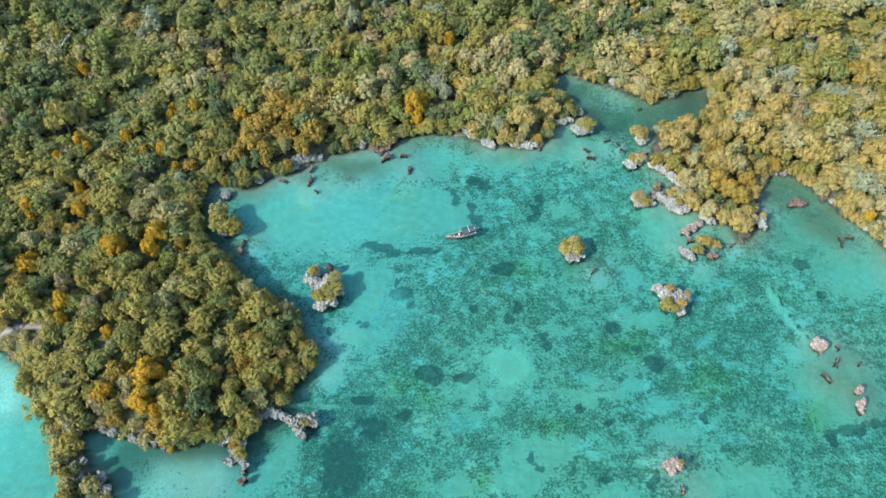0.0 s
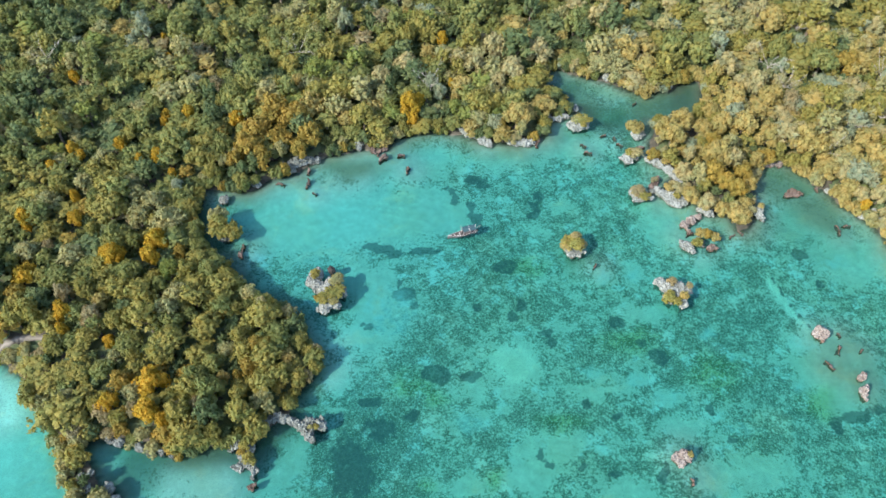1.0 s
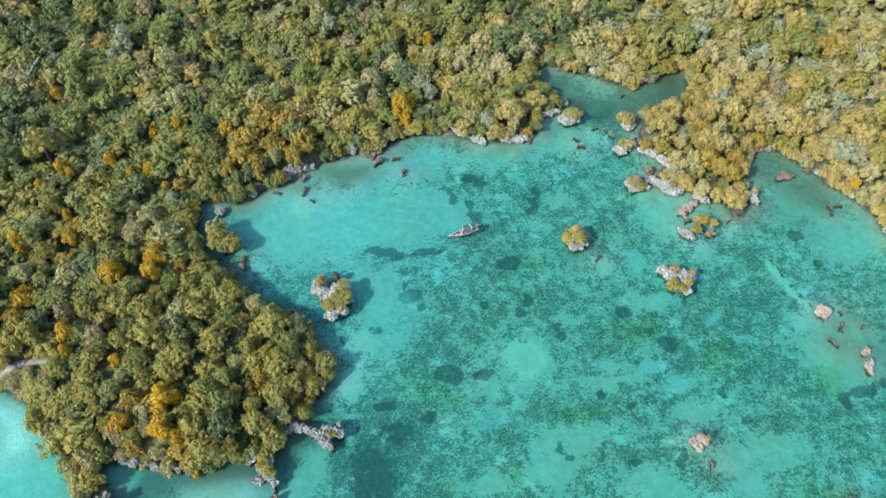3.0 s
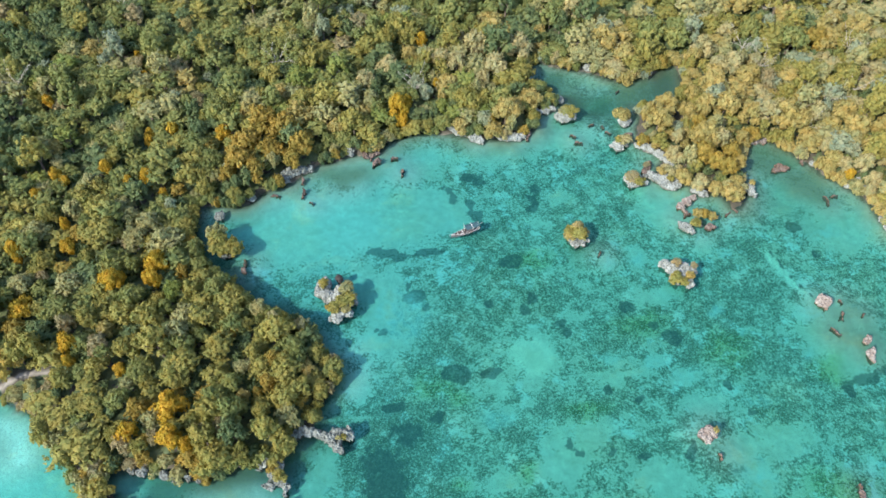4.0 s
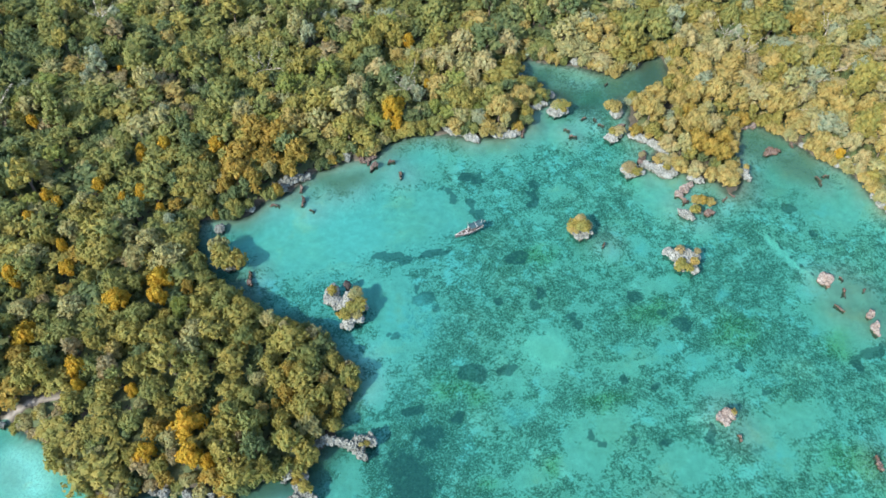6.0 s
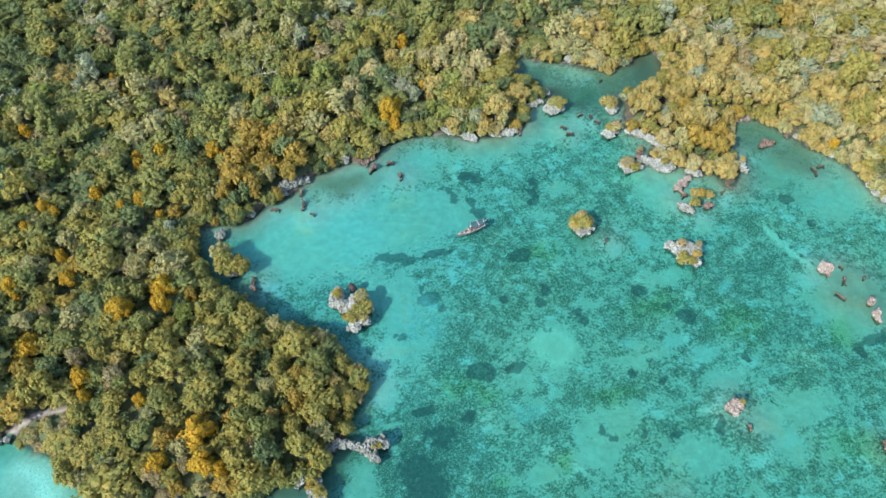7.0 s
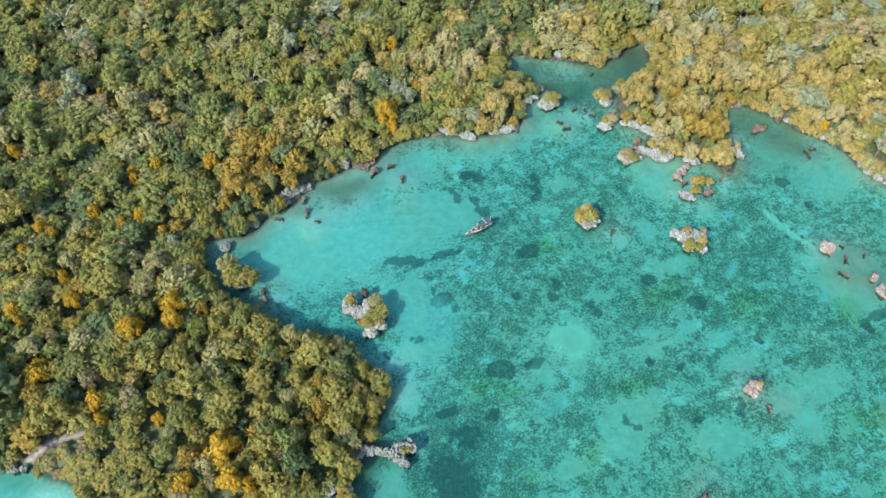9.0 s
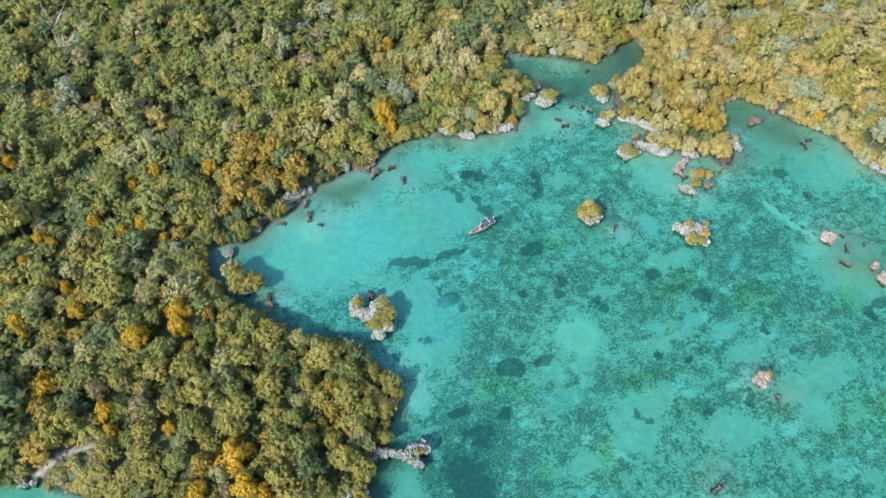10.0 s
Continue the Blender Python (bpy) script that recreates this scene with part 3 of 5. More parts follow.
algae = np.clip(0.25 + 0.75 * smooth(-25, 25, qx - 0.5 * (qy - 85)) - 0.7 * blob(qx, qy, [(-25, 112, 26, 16)], 0.6), 0, 1)


def path_side(x, y):
    """Metres north of the sandy path, and whether the place lies along it."""
    return y - np.interp(x, (-102, -95.4, -91, -87.7, -84), (73.5, 78.4, 80.9, 81.4, 81.2)), (x > -98.5) & (x < -84.5)


side, along = path_side(px + 0.4 * wx, py + 0.5 * wy)
path = np.where(along, 1 - smooth(0.15, 0.65, np.abs(side)), 0.0)
n = len(gx)
idx = np.arange(len(px)).reshape(Y.shape)
quads = np.stack([idx[:-1, :-1], idx[:-1, 1:], idx[1:, 1:], idx[1:, :-1]], -1).reshape(-1, 4)
ground_mesh = mesh_from("ground", np.stack([px, py, pz], 1), quads, [ground_material()])
for key, values in (("grass", grass), ("silt", silt), ("land", smooth(-1.0, 0.0, dist)), ("bright", bright), ("path", path), ("algae", algae), ("murk_shade", murk_shade), ("tuft", tuft), ("kelp", kelp), ("blue", blue)):
    ground_mesh.attributes.new(key, "FLOAT", "POINT").data.foreach_set("value", np.ascontiguousarray(values, np.float32))
ground = tagged(new("ground", ground_mesh), "sandy lagoon bed with seagrass rising to dark wooded soil", "ground", kind="structure")


def height(x, y):
    i, j = int(np.clip(np.searchsorted(gx, x) - 1, 0, len(gx) - 2)), int(np.clip(np.searchsorted(gy, y) - 1, 0, len(gy) - 2))
    return float(pz[idx[j, i]])


sel_x, sel_y = np.unique(np.r_[np.arange(0, len(gx), 2), len(gx) - 1]), np.unique(np.r_[np.arange(0, len(gy), 2), len(gy) - 1])
WX, WY = np.meshgrid(gx[sel_x], gy[sel_y])
wi = np.arange(WX.size).reshape(WX.shape)
wq = np.stack([wi[:-1, :-1], wi[:-1, 1:], wi[1:, 1:], wi[1:, :-1]], -1).reshape(-1, 4)
water_mesh = mesh_from("water", np.stack([WX.ravel(), WY.ravel(), np.zeros(WX.size)], 1), wq, [water_material()])
water_mesh.attributes.new("depth", "FLOAT", "POINT").data.foreach_set("value", np.clip(-pz[idx[np.ix_(sel_y, sel_x)]].ravel() / 1.75, 0, 1).astype(np.float32))
water = tagged(new("water", water_mesh), "clear shallow turquoise lagoon water, faintly rippled", "water", kind="structure")


# ---- rocks ----
def rock_lumps(x, y, r, h, rg, long=1.0, turn=0.0, foot=-1.75):
    """Lumps that together make a flat-topped, uneven rock standing on the bed."""
    v, f = ICO[3]
    out = []
    n_sub = 1 if r < 0.8 else 4 if r < 1.8 else 6
    ca, sa = math.cos(radians(turn)), math.sin(radians(turn))
    for i in range(n_sub):
        a = i * 2.4 + rg.uniform(0, 1)
        q = 0.0 if i == 0 else r * rg.uniform(0.35, 0.72)
        rr = r * (0.85 if n_sub == 1 else 0.80 if i == 0 else rg.uniform(0.28, 0.50))
        hh = h * (1.0 if i == 0 else rg.uniform(0.55, 1.08))
        ha, mid = (hh - foot) / 2, (hh + foot) / 2
        dx, dy = q * math.cos(a) * long, q * math.sin(a) / long
        p = v.copy()
        p[:, 2] = np.sign(p[:, 2]) * np.abs(p[:, 2]) ** 0.5
        p = p * (rr * long, rr / long, ha)
        out.append((np.stack([x + ca * (p[:, 0] + dx) - sa * (p[:, 1] + dy), y + sa * (p[:, 0] + dx) + ca * (p[:, 1] + dy), p[:, 2] + mid], 1), f))
    return out


quarry = []


def rock(name, lumps, kind, label, category="rock", group="rocks round the lagoon"):
    """Notes a rock; all are carved together below."""
    rg = np.random.default_rng(100 + len(quarry))
    pieces = []
    for x, y, r, h, *rest in lumps:
        pieces += rock_lumps(x, y, r, h, rg, *rest)
    v, f = join(pieces)
    c = np.array((lumps[0][0], lumps[0][1], 0.0))
    raw = new("raw", mesh_from("raw", v - c, f))
    cut = raw.modifiers.new("remesh", "REMESH")
    cut.mode, cut.voxel_size = "VOXEL", 0.12 if max(l[2] for l in lumps) < 1.3 else 0.18
    quarry.append((raw, name, c, kind, label, category, group))


def largest(me):
    """Which vertices belong to the largest connected piece."""
    n = len(me.vertices)
    e = np.empty(len(me.edges) * 2, np.int32)
    me.edges.foreach_get("vertices", e)
    e = e.reshape(-1, 2)
    lab = np.arange(n)
    while True:
        low = np.minimum(lab[e[:, 0]], lab[e[:, 1]])
        was = lab.copy()
        np.minimum.at(lab, e[:, 0], low)
        np.minimum.at(lab, e[:, 1], low)
        lab = lab[lab]
        if (lab == was).all():
            return lab == np.bincount(lab).argmax()


def carve():
    """Welds each rock's lumps, then weathers it: ragged top, pitted sides, a notch at the waterline."""
    bpy.context.view_layer.update()
    dg = bpy.context.evaluated_depsgraph_get()
    for no, (raw, name, c, kind, label, category, group) in enumerate(quarry):
        me = bpy.data.meshes.new_from_object(raw.evaluated_get(dg))
        me.name = name
        n = len(me.vertices)
        co, no_ = np.empty(n * 3, np.float32), np.empty(n * 3, np.float32)
        me.vertices.foreach_get("co", co)
        me.vertices.foreach_get("normal", no_)
        co, no_ = co.reshape(-1, 3), no_.reshape(-1, 3)
        ragged = max(0.68, min(1.0, float(np.abs(co[:, :2]).max()) / 2.2))
        inset = min(0.75, 0.4 * float(np.abs(co[:, :2]).max()))
        spiky = 1.0 if kind == "grey" else 0.35
        keep = largest(me)
        for i in range(n):
            p, q = Vector(co[i]) + Vector((c[0], c[1], no * 3.1)), no_[i]
            big = noise.noise(p * 0.55)
            rag = noise.ridged_multi_fractal(p * 1.25, 0.7, 2.2, 3, 1.0, 2.0) - 1.1
            near = noise.voronoi(Vector((p.x, p.y, p.z * 0.45)) * 0.95)[0]
            crack = math.exp(-(near[1] - near[0]) / 0.10)
            side = 0.42 * big + (0.22 + 0.22 * spiky) * rag + 0.34 * noise.noise(p * 2.3) - 0.26 * crack
            top = 0.16 * big + (0.10 + 0.34 * spiky) * rag + (0.18 + 0.25 * spiky) * noise.noise(p * 2.9) - 0.30 * crack
            notch = math.exp(-((co[i][2] - 0.15) / 0.34) ** 2)
            co[i, :2] += q[:2] * (ragged * side - 0.42 * ragged * notch)
            co[i, :2] -= q[:2] * inset * min(1.0, max(0.0, 0.15 - co[i][2]) / 0.7)
            co[i, 2] += q[2] * ragged * (top if co[i][2] > 0 else 0.1 * big)
        me.vertices.foreach_set("co", co.ravel())
        me.polygons.foreach_set("use_smooth", np.zeros(len(me.polygons), bool))
        me.materials.clear()
        me.materials.append(ROCK[kind])
        me.update()
        if not keep.all():
            bm = bmesh.new()
            bm.from_mesh(me)
            bm.verts.ensure_lookup_table()
            bmesh.ops.delete(bm, geom=[v for v, k in zip(bm.verts[:], keep) if not k], context="VERTS")
            bm.to_mesh(me)
            bm.free()
        ob = new(name, me)
        ob.location = c
        tagged(ob, label, category, group)
    for raw, *_ in quarry:
        old = raw.data
        bpy.data.objects.remove(raw)
        bpy.data.meshes.remove(old)


def broken(x, y, r, h):
    """A low rock crumbling into smaller lumps."""
    a = radians(x * 37 % 360)
    c, d = math.cos(a), math.sin(a)
    return [(x, y, r * 0.75, h, 1.25, x * 37 % 180), (x + 0.75 * r * c, y + 0.75 * r * d, r * 0.5, h * 0.7), (x - 0.6 * r * c + 0.4 * r * d, y - 0.6 * r * d - 0.4 * r * c, r * 0.42, h * 0.85), (x + 1.25 * r * c - 0.2 * r * d, y + 1.25 * r * d + 0.2 * r * c, r * 0.34, h * 0.45)]


for x, y, r, h in WHITE:
    rock("limestone_rock", [(x, y, r * 0.92, h)], "white", "pale pitted limestone rock on the wooded shore")
for x, y, r, h in GREY:
    rock("limestone_rock", [(x, y, r * 0.92, h)], "grey", "grey jagged coral rock on the wooded shore")
for x, y, r, h in BROWN:
    rock("coral_rock", broken(x, y, r, h), "brown", "low reddish-brown coral rock in the shallows")
for x, y, r, h in LOW:
    rock("coral_rock", broken(x, y, r, h), "brown", "small brown rock just breaking the water")
rock("coral_rock", [(87.3, 117, 2.7, 0.35, 1.45, 15), (89.3, 117.2, 1.2, 0.4)], "brown", "flat brown rock shelf awash in the shallows")
rock("limestone_rock", [(80.3, 76.9, 1.7, 1.2, 1.3, 130), (81.1, 77.6, 1.5, 2.3, 1.35, 130)], "pink", "tall pale pink limestone rock in the lagoon")
rock("limestone_rock", [(85.9, 66.6, 1.1, 0.9), (86.4, 67.1, 1.0, 1.5)], "pink", "rounded pinkish limestone rock in the lagoon")
rock("limestone_rock", [(85, 63.3, 1.2, 1.5, 1.2, 100), (85.5, 64, 0.9, 2.0), (85.2, 62, 0.8, 0.8)], "pink", "split pinkish-white limestone rock in the lagoon")
rock("limestone_rock", [(44.4, 50.6, 1.7, 1.3), (45.3, 51.4, 1.4, 2.2), (46, 50.6, 0.8, 1.6)], "pink", "craggy pink and white limestone rock with a little moss")
rock("limestone_ledge", [(104.6, 112.2, 1.1, 1.3), (105.3, 110.3, 1.3, 1.5), (105.5, 107.9, 1.4, 1.6), (105.8, 105.4, 1.5, 1.8), (106, 102.9, 1.5, 1.8)], "white", "long white limestone ledge below the trees")
rock("limestone_ledge", [(105.9, 100.3, 1.5, 1.7), (105.5, 97.6, 1.6, 1.6), (105.6, 95, 1.6, 1.7), (106.6, 92.6, 1.7, 1.7), (108.2, 90, 1.7, 1.6)], "white", "long white limestone ledge below the trees")
rock("limestone_ledge", [(53.7, 128.7, 1.3, 1.3), (55.2, 127.9, 1.6, 1.7), (56.6, 126.9, 1.6, 1.5), (57.9, 125.4, 1.7, 1.5), (59.1, 123.7, 1.8, 1.7), (60.1, 121.6, 1.8, 1.6), (61.4, 120.2, 1.5, 1.4)], "white", "white undercut limestone ledge along the wooded point")
rock("limestone_ledge", [(54.1, 118.9, 1.5, 1.2), (55, 117.3, 1.7, 1.5), (56.3, 115.9, 1.9, 1.6), (57.5, 114.5, 1.8, 1.5), (59.3, 114.5, 1.6, 1.4), (57.6, 117.2, 1.9, 1.6), (59.6, 116.6, 1.6, 1.4)], "white", "white undercut limestone ledge with low scrub on it")
rock("limestone_rock", [(58.3, 107.8, 1.5, 1.2), (60.1, 108.9, 1.6, 1.5), (62, 110, 1.3, 1.4), (58.9, 106, 1.1, 0.6)], "pink", "pinkish-grey limestone rock with a brown footing")
rock("limestone_rock", [(62.9, 112.2, 1.3, 1.4), (64.6, 111.2, 1.5, 1.6)], "white", "pale pitted limestone rock below the wooded point")
rock("limestone_rock", [(76.5, 110.9, 1.5, 2.3), (76.9, 109.4, 1.1, 1.8)], "white", "pale upright limestone rock at the tip of the point")
rock("limestone_ledge", [(30.2, 144.2, 1.4, 1.5), (32.3, 144.4, 1.5, 1.7), (34.6, 144.9, 1.3, 1.5)], "white", "white undercut limestone ledge at the inlet")
rock("limestone_ledge", [(82.4, 127, 1.5, 1.3), (84.4, 126.8, 1.6, 1.3), (86.6, 126.6, 1.5, 1.2)], "pink", "pinkish-white limestone ledge below the trees")
rock("coral_rock", [(54.0, 121.6, 1.5, 1.0), (52.6, 120.0, 1.2, 0.9)], "brown", "brown rock bridging the shallows to an islet")
rock("limestone_ledge", [(7.3, 140.2, 1.4, 1.4), (8.9, 139, 1.5, 1.5), (10.7, 138.2, 1.5, 1.5), (12.4, 136.9, 1.8, 1.8), (13.4, 135.5, 1.5, 1.6)], "white", "pale limestone ledge under the mangroves")
rock("limestone_ledge", [(18.6, 136.2, 1.3, 1.3), (20.7, 135.6, 1.7, 1.6), (22.7, 135.6, 1.7, 1.7), (24.6, 135.8, 1.3, 1.4)], "white", "pale undercut limestone ledge under the mangroves")
rock("limestone_outcrop", [(-38.8, 129.5, 1.2, 1.6), (-37.6, 128.4, 1.3, 1.9), (-36.6, 127.7, 1.3, 1.6), (-37, 129.9, 1.2, 2.0), (-35.6, 129.8, 1.5, 2.3), (-33.9, 130.4, 1.5, 2.2), (-32.1, 130.8, 1.4, 2.0), (-30.6, 130.9, 1.0, 1.6)], "grey", "grey spiky limestone outcrop under mangroves")
rock("limestone_spit", [(-37.3, 59.6, 1.0, 1.2), (-36.1, 60.6, 1.1, 1.8), (-34.8, 61.3, 1.1, 1.9), (-33.5, 61.7, 1.1, 2.0), (-32.2, 61.3, 1.2, 2.0), (-31, 60.7, 1.2, 2.0), (-29.7, 60, 1.3, 2.0), (-28.5, 59.4, 1.4, 2.2), (-27.2, 60, 1.5, 2.5), (-25.7, 59.9, 1.4, 2.3), (-24.8, 59.6, 1.0, 1.9), (-27.7, 57.8, 1.3, 1.8), (-26.7, 56.9, 1.1, 1.2)], "grey", "grey ragged limestone spit reaching from the wooded bank")
rock("limestone_spit", [(-42.6, 57.4, 1.2, 1.5), (-41.6, 56.4, 1.4, 1.6), (-42.3, 55.3, 0.9, 1.0), (-40.1, 56.4, 1.4, 1.6), (-38.9, 55.1, 1.4, 1.7), (-37.4, 57.4, 1.3, 1.5), (-36.3, 57.2, 0.9, 1.2), (-39.7, 53.6, 1.5, 1.5), (-38.2, 52.3, 1.4, 1.4), (-37.4, 51, 1.1, 1.0), (-40.2, 52, 1.4, 1.2), (-41.4, 52, 0.9, 0.7), (-37.5, 49.6, 0.8, 0.7)], "grey", "narrow grey limestone spit with scrub on it")
rock("coral_rock", [(-37.8, 48.0, 1.0, 0.7), (-37.0, 48.4, 0.8, 0.6)], "brown", "brown rock at the end of a grey spit")
rock("coral_rock", [(-25.1, 96.6, 1.0, 2.4)], "dark", "dark brown rock knob beside a scrubby islet")

# islets: undercut rock with scrub on top
ISLETS = [
    ("white", "grey mushroom-shaped limestone islet topped with scrub", [(-25.4, 91.2, 2.4, 2.6), (-28.2, 95.6, 1.8, 2.2), (-29.2, 93.6, 1.7, 2.2), (-27.6, 92.2, 1.8, 2.4), (-24.7, 93.2, 2.1, 2.4), (-23, 90.7, 1.9, 2.2), (-24.2, 88.1, 1.9, 2.2), (-26.1, 87, 1.7, 2.0)]),
    ("white", "small white-edged limestone islet under a domed shrub", [(30.6, 101.6, 2.5, 1.3), (30.0, 100.2, 1.6, 1.0), (31.5, 100.0, 1.2, 0.9), (33.1, 100.5, 1.0, 1.2)]),
    ("white", "white limestone islet half covered with scrub", [(51.2, 88.4, 2.6, 1.8), (48.9, 91.3, 1.6, 1.6), (50.4, 90.4, 1.9, 1.8), (53.1, 90.2, 1.7, 1.7), (54.8, 89.5, 1.3, 1.5), (52.7, 86.4, 1.6, 1.4), (50, 87, 1.6, 1.3), (52.4, 84.9, 0.9, 0.9)]),
    ("white", "white undercut limestone islet with low scrub", [(37.2, 141.4, 2.6, 2.2), (39, 142, 1.8, 1.8)]),
    ("white", "white limestone stack beside a mustard shrub", [(52.4, 137.6, 2.0, 2.0)]),
    ("white", "low white limestone islet with a shrub", [(48.4, 129.6, 2.1, 1.4), (50.4, 130.2, 1.5, 1.2)]),
    ("white", "rounded white limestone islet capped with scrub", [(48.0, 117.7, 1.9, 1.5), (49.2, 116.5, 2.0, 1.6), (50.9, 116.7, 1.6, 1.4)]),
    ("white", "white limestone islet with brown footing and scrub", [(57.2, 101.6, 2.2, 1.3, 1.2, 150), (60.6, 102.6, 1.8, 1.0), (64.2, 105.2, 1.3, 1.0)]),
    ("brown", "brown coral shelf at the foot of an islet", [(63.2, 101, 1.8, 0.6, 1.3, 10), (55.4, 102.6, 0.9, 0.5)]),
    ("grey", "dark grey rock foot under an island tree", [(-50.5, 107.6, 2.4, 0.9), (-49.6, 110, 2.0, 0.7)]),
]
for kind, label, lumps in ISLETS:
    rock("rock_islet", lumps, kind, label, "islet", "rock islets in the lagoon")

carve()

# ---- trees ----
OCTA = (np.array([(1, 0, 0), (-1, 0, 0), (0, 1, 0), (0, -1, 0), (0, 0, 1), (0, 0, -1)], float),
        np.array([(0, 2, 4), (2, 1, 4), (1, 3, 4), (3, 0, 4), (2, 0, 5), (1, 2, 5), (3, 1, 5), (0, 3, 5)]))


def crown_shape(seed, style, tufts=16, leaves=5, swell=1.06, body=1):
    """A crown of lobes, each covered with leafy tufts and loose leaves. Returns places and triangles."""
    rng = np.random.default_rng(seed)
    R, top, low, n_lobe = {"round": (2.9, 6.3, 1.2, 13), "tall": (2.3, 7.4, 1.2, 12), "broad": (3.4, 5.8, 1.4, 16), "dome": (3.3, 6.2, 0.9, 14), "bush": (2.6, 3.6, 0.4, 11), "skirt": (2.6, 2.6, 0.1, 6)}[style]
    lobes = []
    for i in range(n_lobe):
        a = i * 2.4 + rng.uniform(-0.6, 0.6)
        q = math.sqrt((i + 0.3) / n_lobe)
        dome = style == "dome"
        rr = R * (0.74 if dome else 0.78) * q * rng.uniform(0.75, 1.15)
        lr = R * (rng.uniform(0.24, 0.40) if dome else rng.uniform(0.22, 0.42))
        zc = low + lr * 0.7 + (top - low - 1.5 * lr) * (1 - 0.75 * q ** 2) * rng.uniform(0.72, 1.1)
        lobes.append((np.array((rr * math.cos(a), rr * math.sin(a), zc)), lr))
    pieces, leaf_at = [], []
    v1, f1 = ICO[body]
    v2, f2 = ICO[1]
    v0, f0 = OCTA
    for c, lr in lobes:
        pieces.append((v1 * lr * (0.78 if style == "dome" else 0.66) * rng.uniform(0.72, 1.2, (len(v1), 1)) * (1, 1, rng.uniform(0.8, 1.25)) + c, f1))
        pieces.append((v0 * lr * 0.9 * rng.uniform(0.8, 1.2, (len(v0), 1)) + c - (c[0] * 0.25, c[1] * 0.25, lr * 0.9), f0))
        n_t = int(tufts * (lr / (0.33 * R)) ** 1.6)
        for k in range(n_t):
            zz = 1 - 1.4 * (k + 0.5) / n_t
            an = k * 2.39996 + rng.uniform(-0.6, 0.6)
            d = np.array((math.sqrt(max(0, 1 - zz * zz)) * math.cos(an), math.sqrt(max(0, 1 - zz * zz)) * math.sin(an), zz))
            p = c + d * lr * (rng.uniform(0.84, 1.0) if style == "dome" else rng.uniform(0.62, 1.18))
            if any(np.linalg.norm(p - c2) < 0.85 * l2 for c2, l2 in lobes if c2 is not c):
                continue
            tr = swell * R * (rng.uniform(0.035, 0.06) if style == "dome" else rng.uniform(0.04, 0.075))
            t = np.linalg.qr(rng.normal(0, 1, (3, 3)))[0]
            blade = (v0 * tr * rng.uniform(0.45, 1.75, (len(v0), 1))) @ t
            pieces.append((blade + (0 if style == "dome" else np.outer(blade @ d, d) * 0.9) + p, f0))
            for _ in range(leaves):
                e = d + rng.normal(0, 0.55, 3)
                e /= np.linalg.norm(e)
                leaf_at.append((p + (e - 0.3 * d) * tr * rng.uniform(0.8, 2.8), (e + d) / 2, rng.uniform(0.2, 0.46)))
    lv, lf = [], []
    for p, d, s in leaf_at:
        u = np.cross(d, rng.normal(0, 1, 3))
        u /= np.linalg.norm(u)
        w = np.cross(d / np.linalg.norm(d), u) + d * rng.uniform(-0.3, 0.6)
        b = len(lv)
        lv += [p - u * s * 0.6, p + u * s * 0.6, p + w * s * 1.3]
        lf.append((b, b + 1, b + 2))
    pieces.append((np.array(lv), np.array(lf)))
    return join(pieces)


def trunk_shape(seed, style):
    rng = np.random.default_rng(seed + 500)
    top = {"round": 4.2, "tall": 5.2, "broad": 3.8, "dome": 3.6, "bush": 1.8, "skirt": 1.0}[style]
    fork = top * 0.42
    lean = rng.uniform(-0.25, 0.25, 2)
    mid = np.array((lean[0], lean[1], fork))
    pieces = [tube((0, 0, -0.3), mid, 0.24, 0.16, 6)]
    for k in range(5):
        a = k * 1.26 + rng.uniform(-0.3, 0.3)
        reach = rng.uniform(0.9, 1.6)
        e = mid + np.array((reach * math.cos(a), reach * math.sin(a), (top - fork) * rng.uniform(0.6, 1.0)))
        pieces.append(tube(mid - (0, 0, 0.1), e, 0.10, 0.035, 4))
    return join(pieces)


STYLES = ["round"] * 4 + ["tall"] * 3 + ["broad"] * 3 + ["bush"] * 3 + ["skirt"] * 3 + ["dome"] * 4
CROWNS = [crown_shape(11 + i, s, *((18, 6, 1.1, 1) if s == "dome" else (14, 8, 1.0, 1))) for i, s in enumerate(STYLES)]
WOODS = [crown_shape(11 + i, s, *((9, 6, 1.25, 1) if s == "dome" else (6, 9, 1.2, 1))) for i, s in enumerate(STYLES)]      # plainer, for the joined woods

TRUNKS = [trunk_shape(11 + i, s) for i, s in enumerate(STYLES)]
TRUNK_MESH = [mesh_from("trunk", v, f, [BARK]) for v, f in TRUNKS]
crown_cache = {}


def crown_mesh(k, sort):
    if (k, sort) not in crown_cache:
        crown_cache[k, sort] = mesh_from("crown", *CROWNS[k], [LEAF[sort]], smooth=np.zeros(len(CROWNS[k][1]), bool))
    return crown_cache[k, sort]


LOOKS = {
    "green": "mangrove tree with a dense mid-green crown", "deep": "mangrove tree with a dark green crown",
    "olive": "mangrove tree with a lumpy olive-brown crown", "grey": "tree with a pale grey-green crown",
    "blue": "tree with a thin silvery blue-green crown", "tan": "mangrove tree with a sunlit tan-orange crown",
    "ochre": "mangrove tree with a mustard-brown domed crown", "gold": "tree with bright golden-orange leaves",
    "mustard": "mangrove tree with a dense mustard-green domed crown",
    "lime": "young tree with a fresh light green crown", "dry": "half-dry tree with pinkish-brown leaves",
}


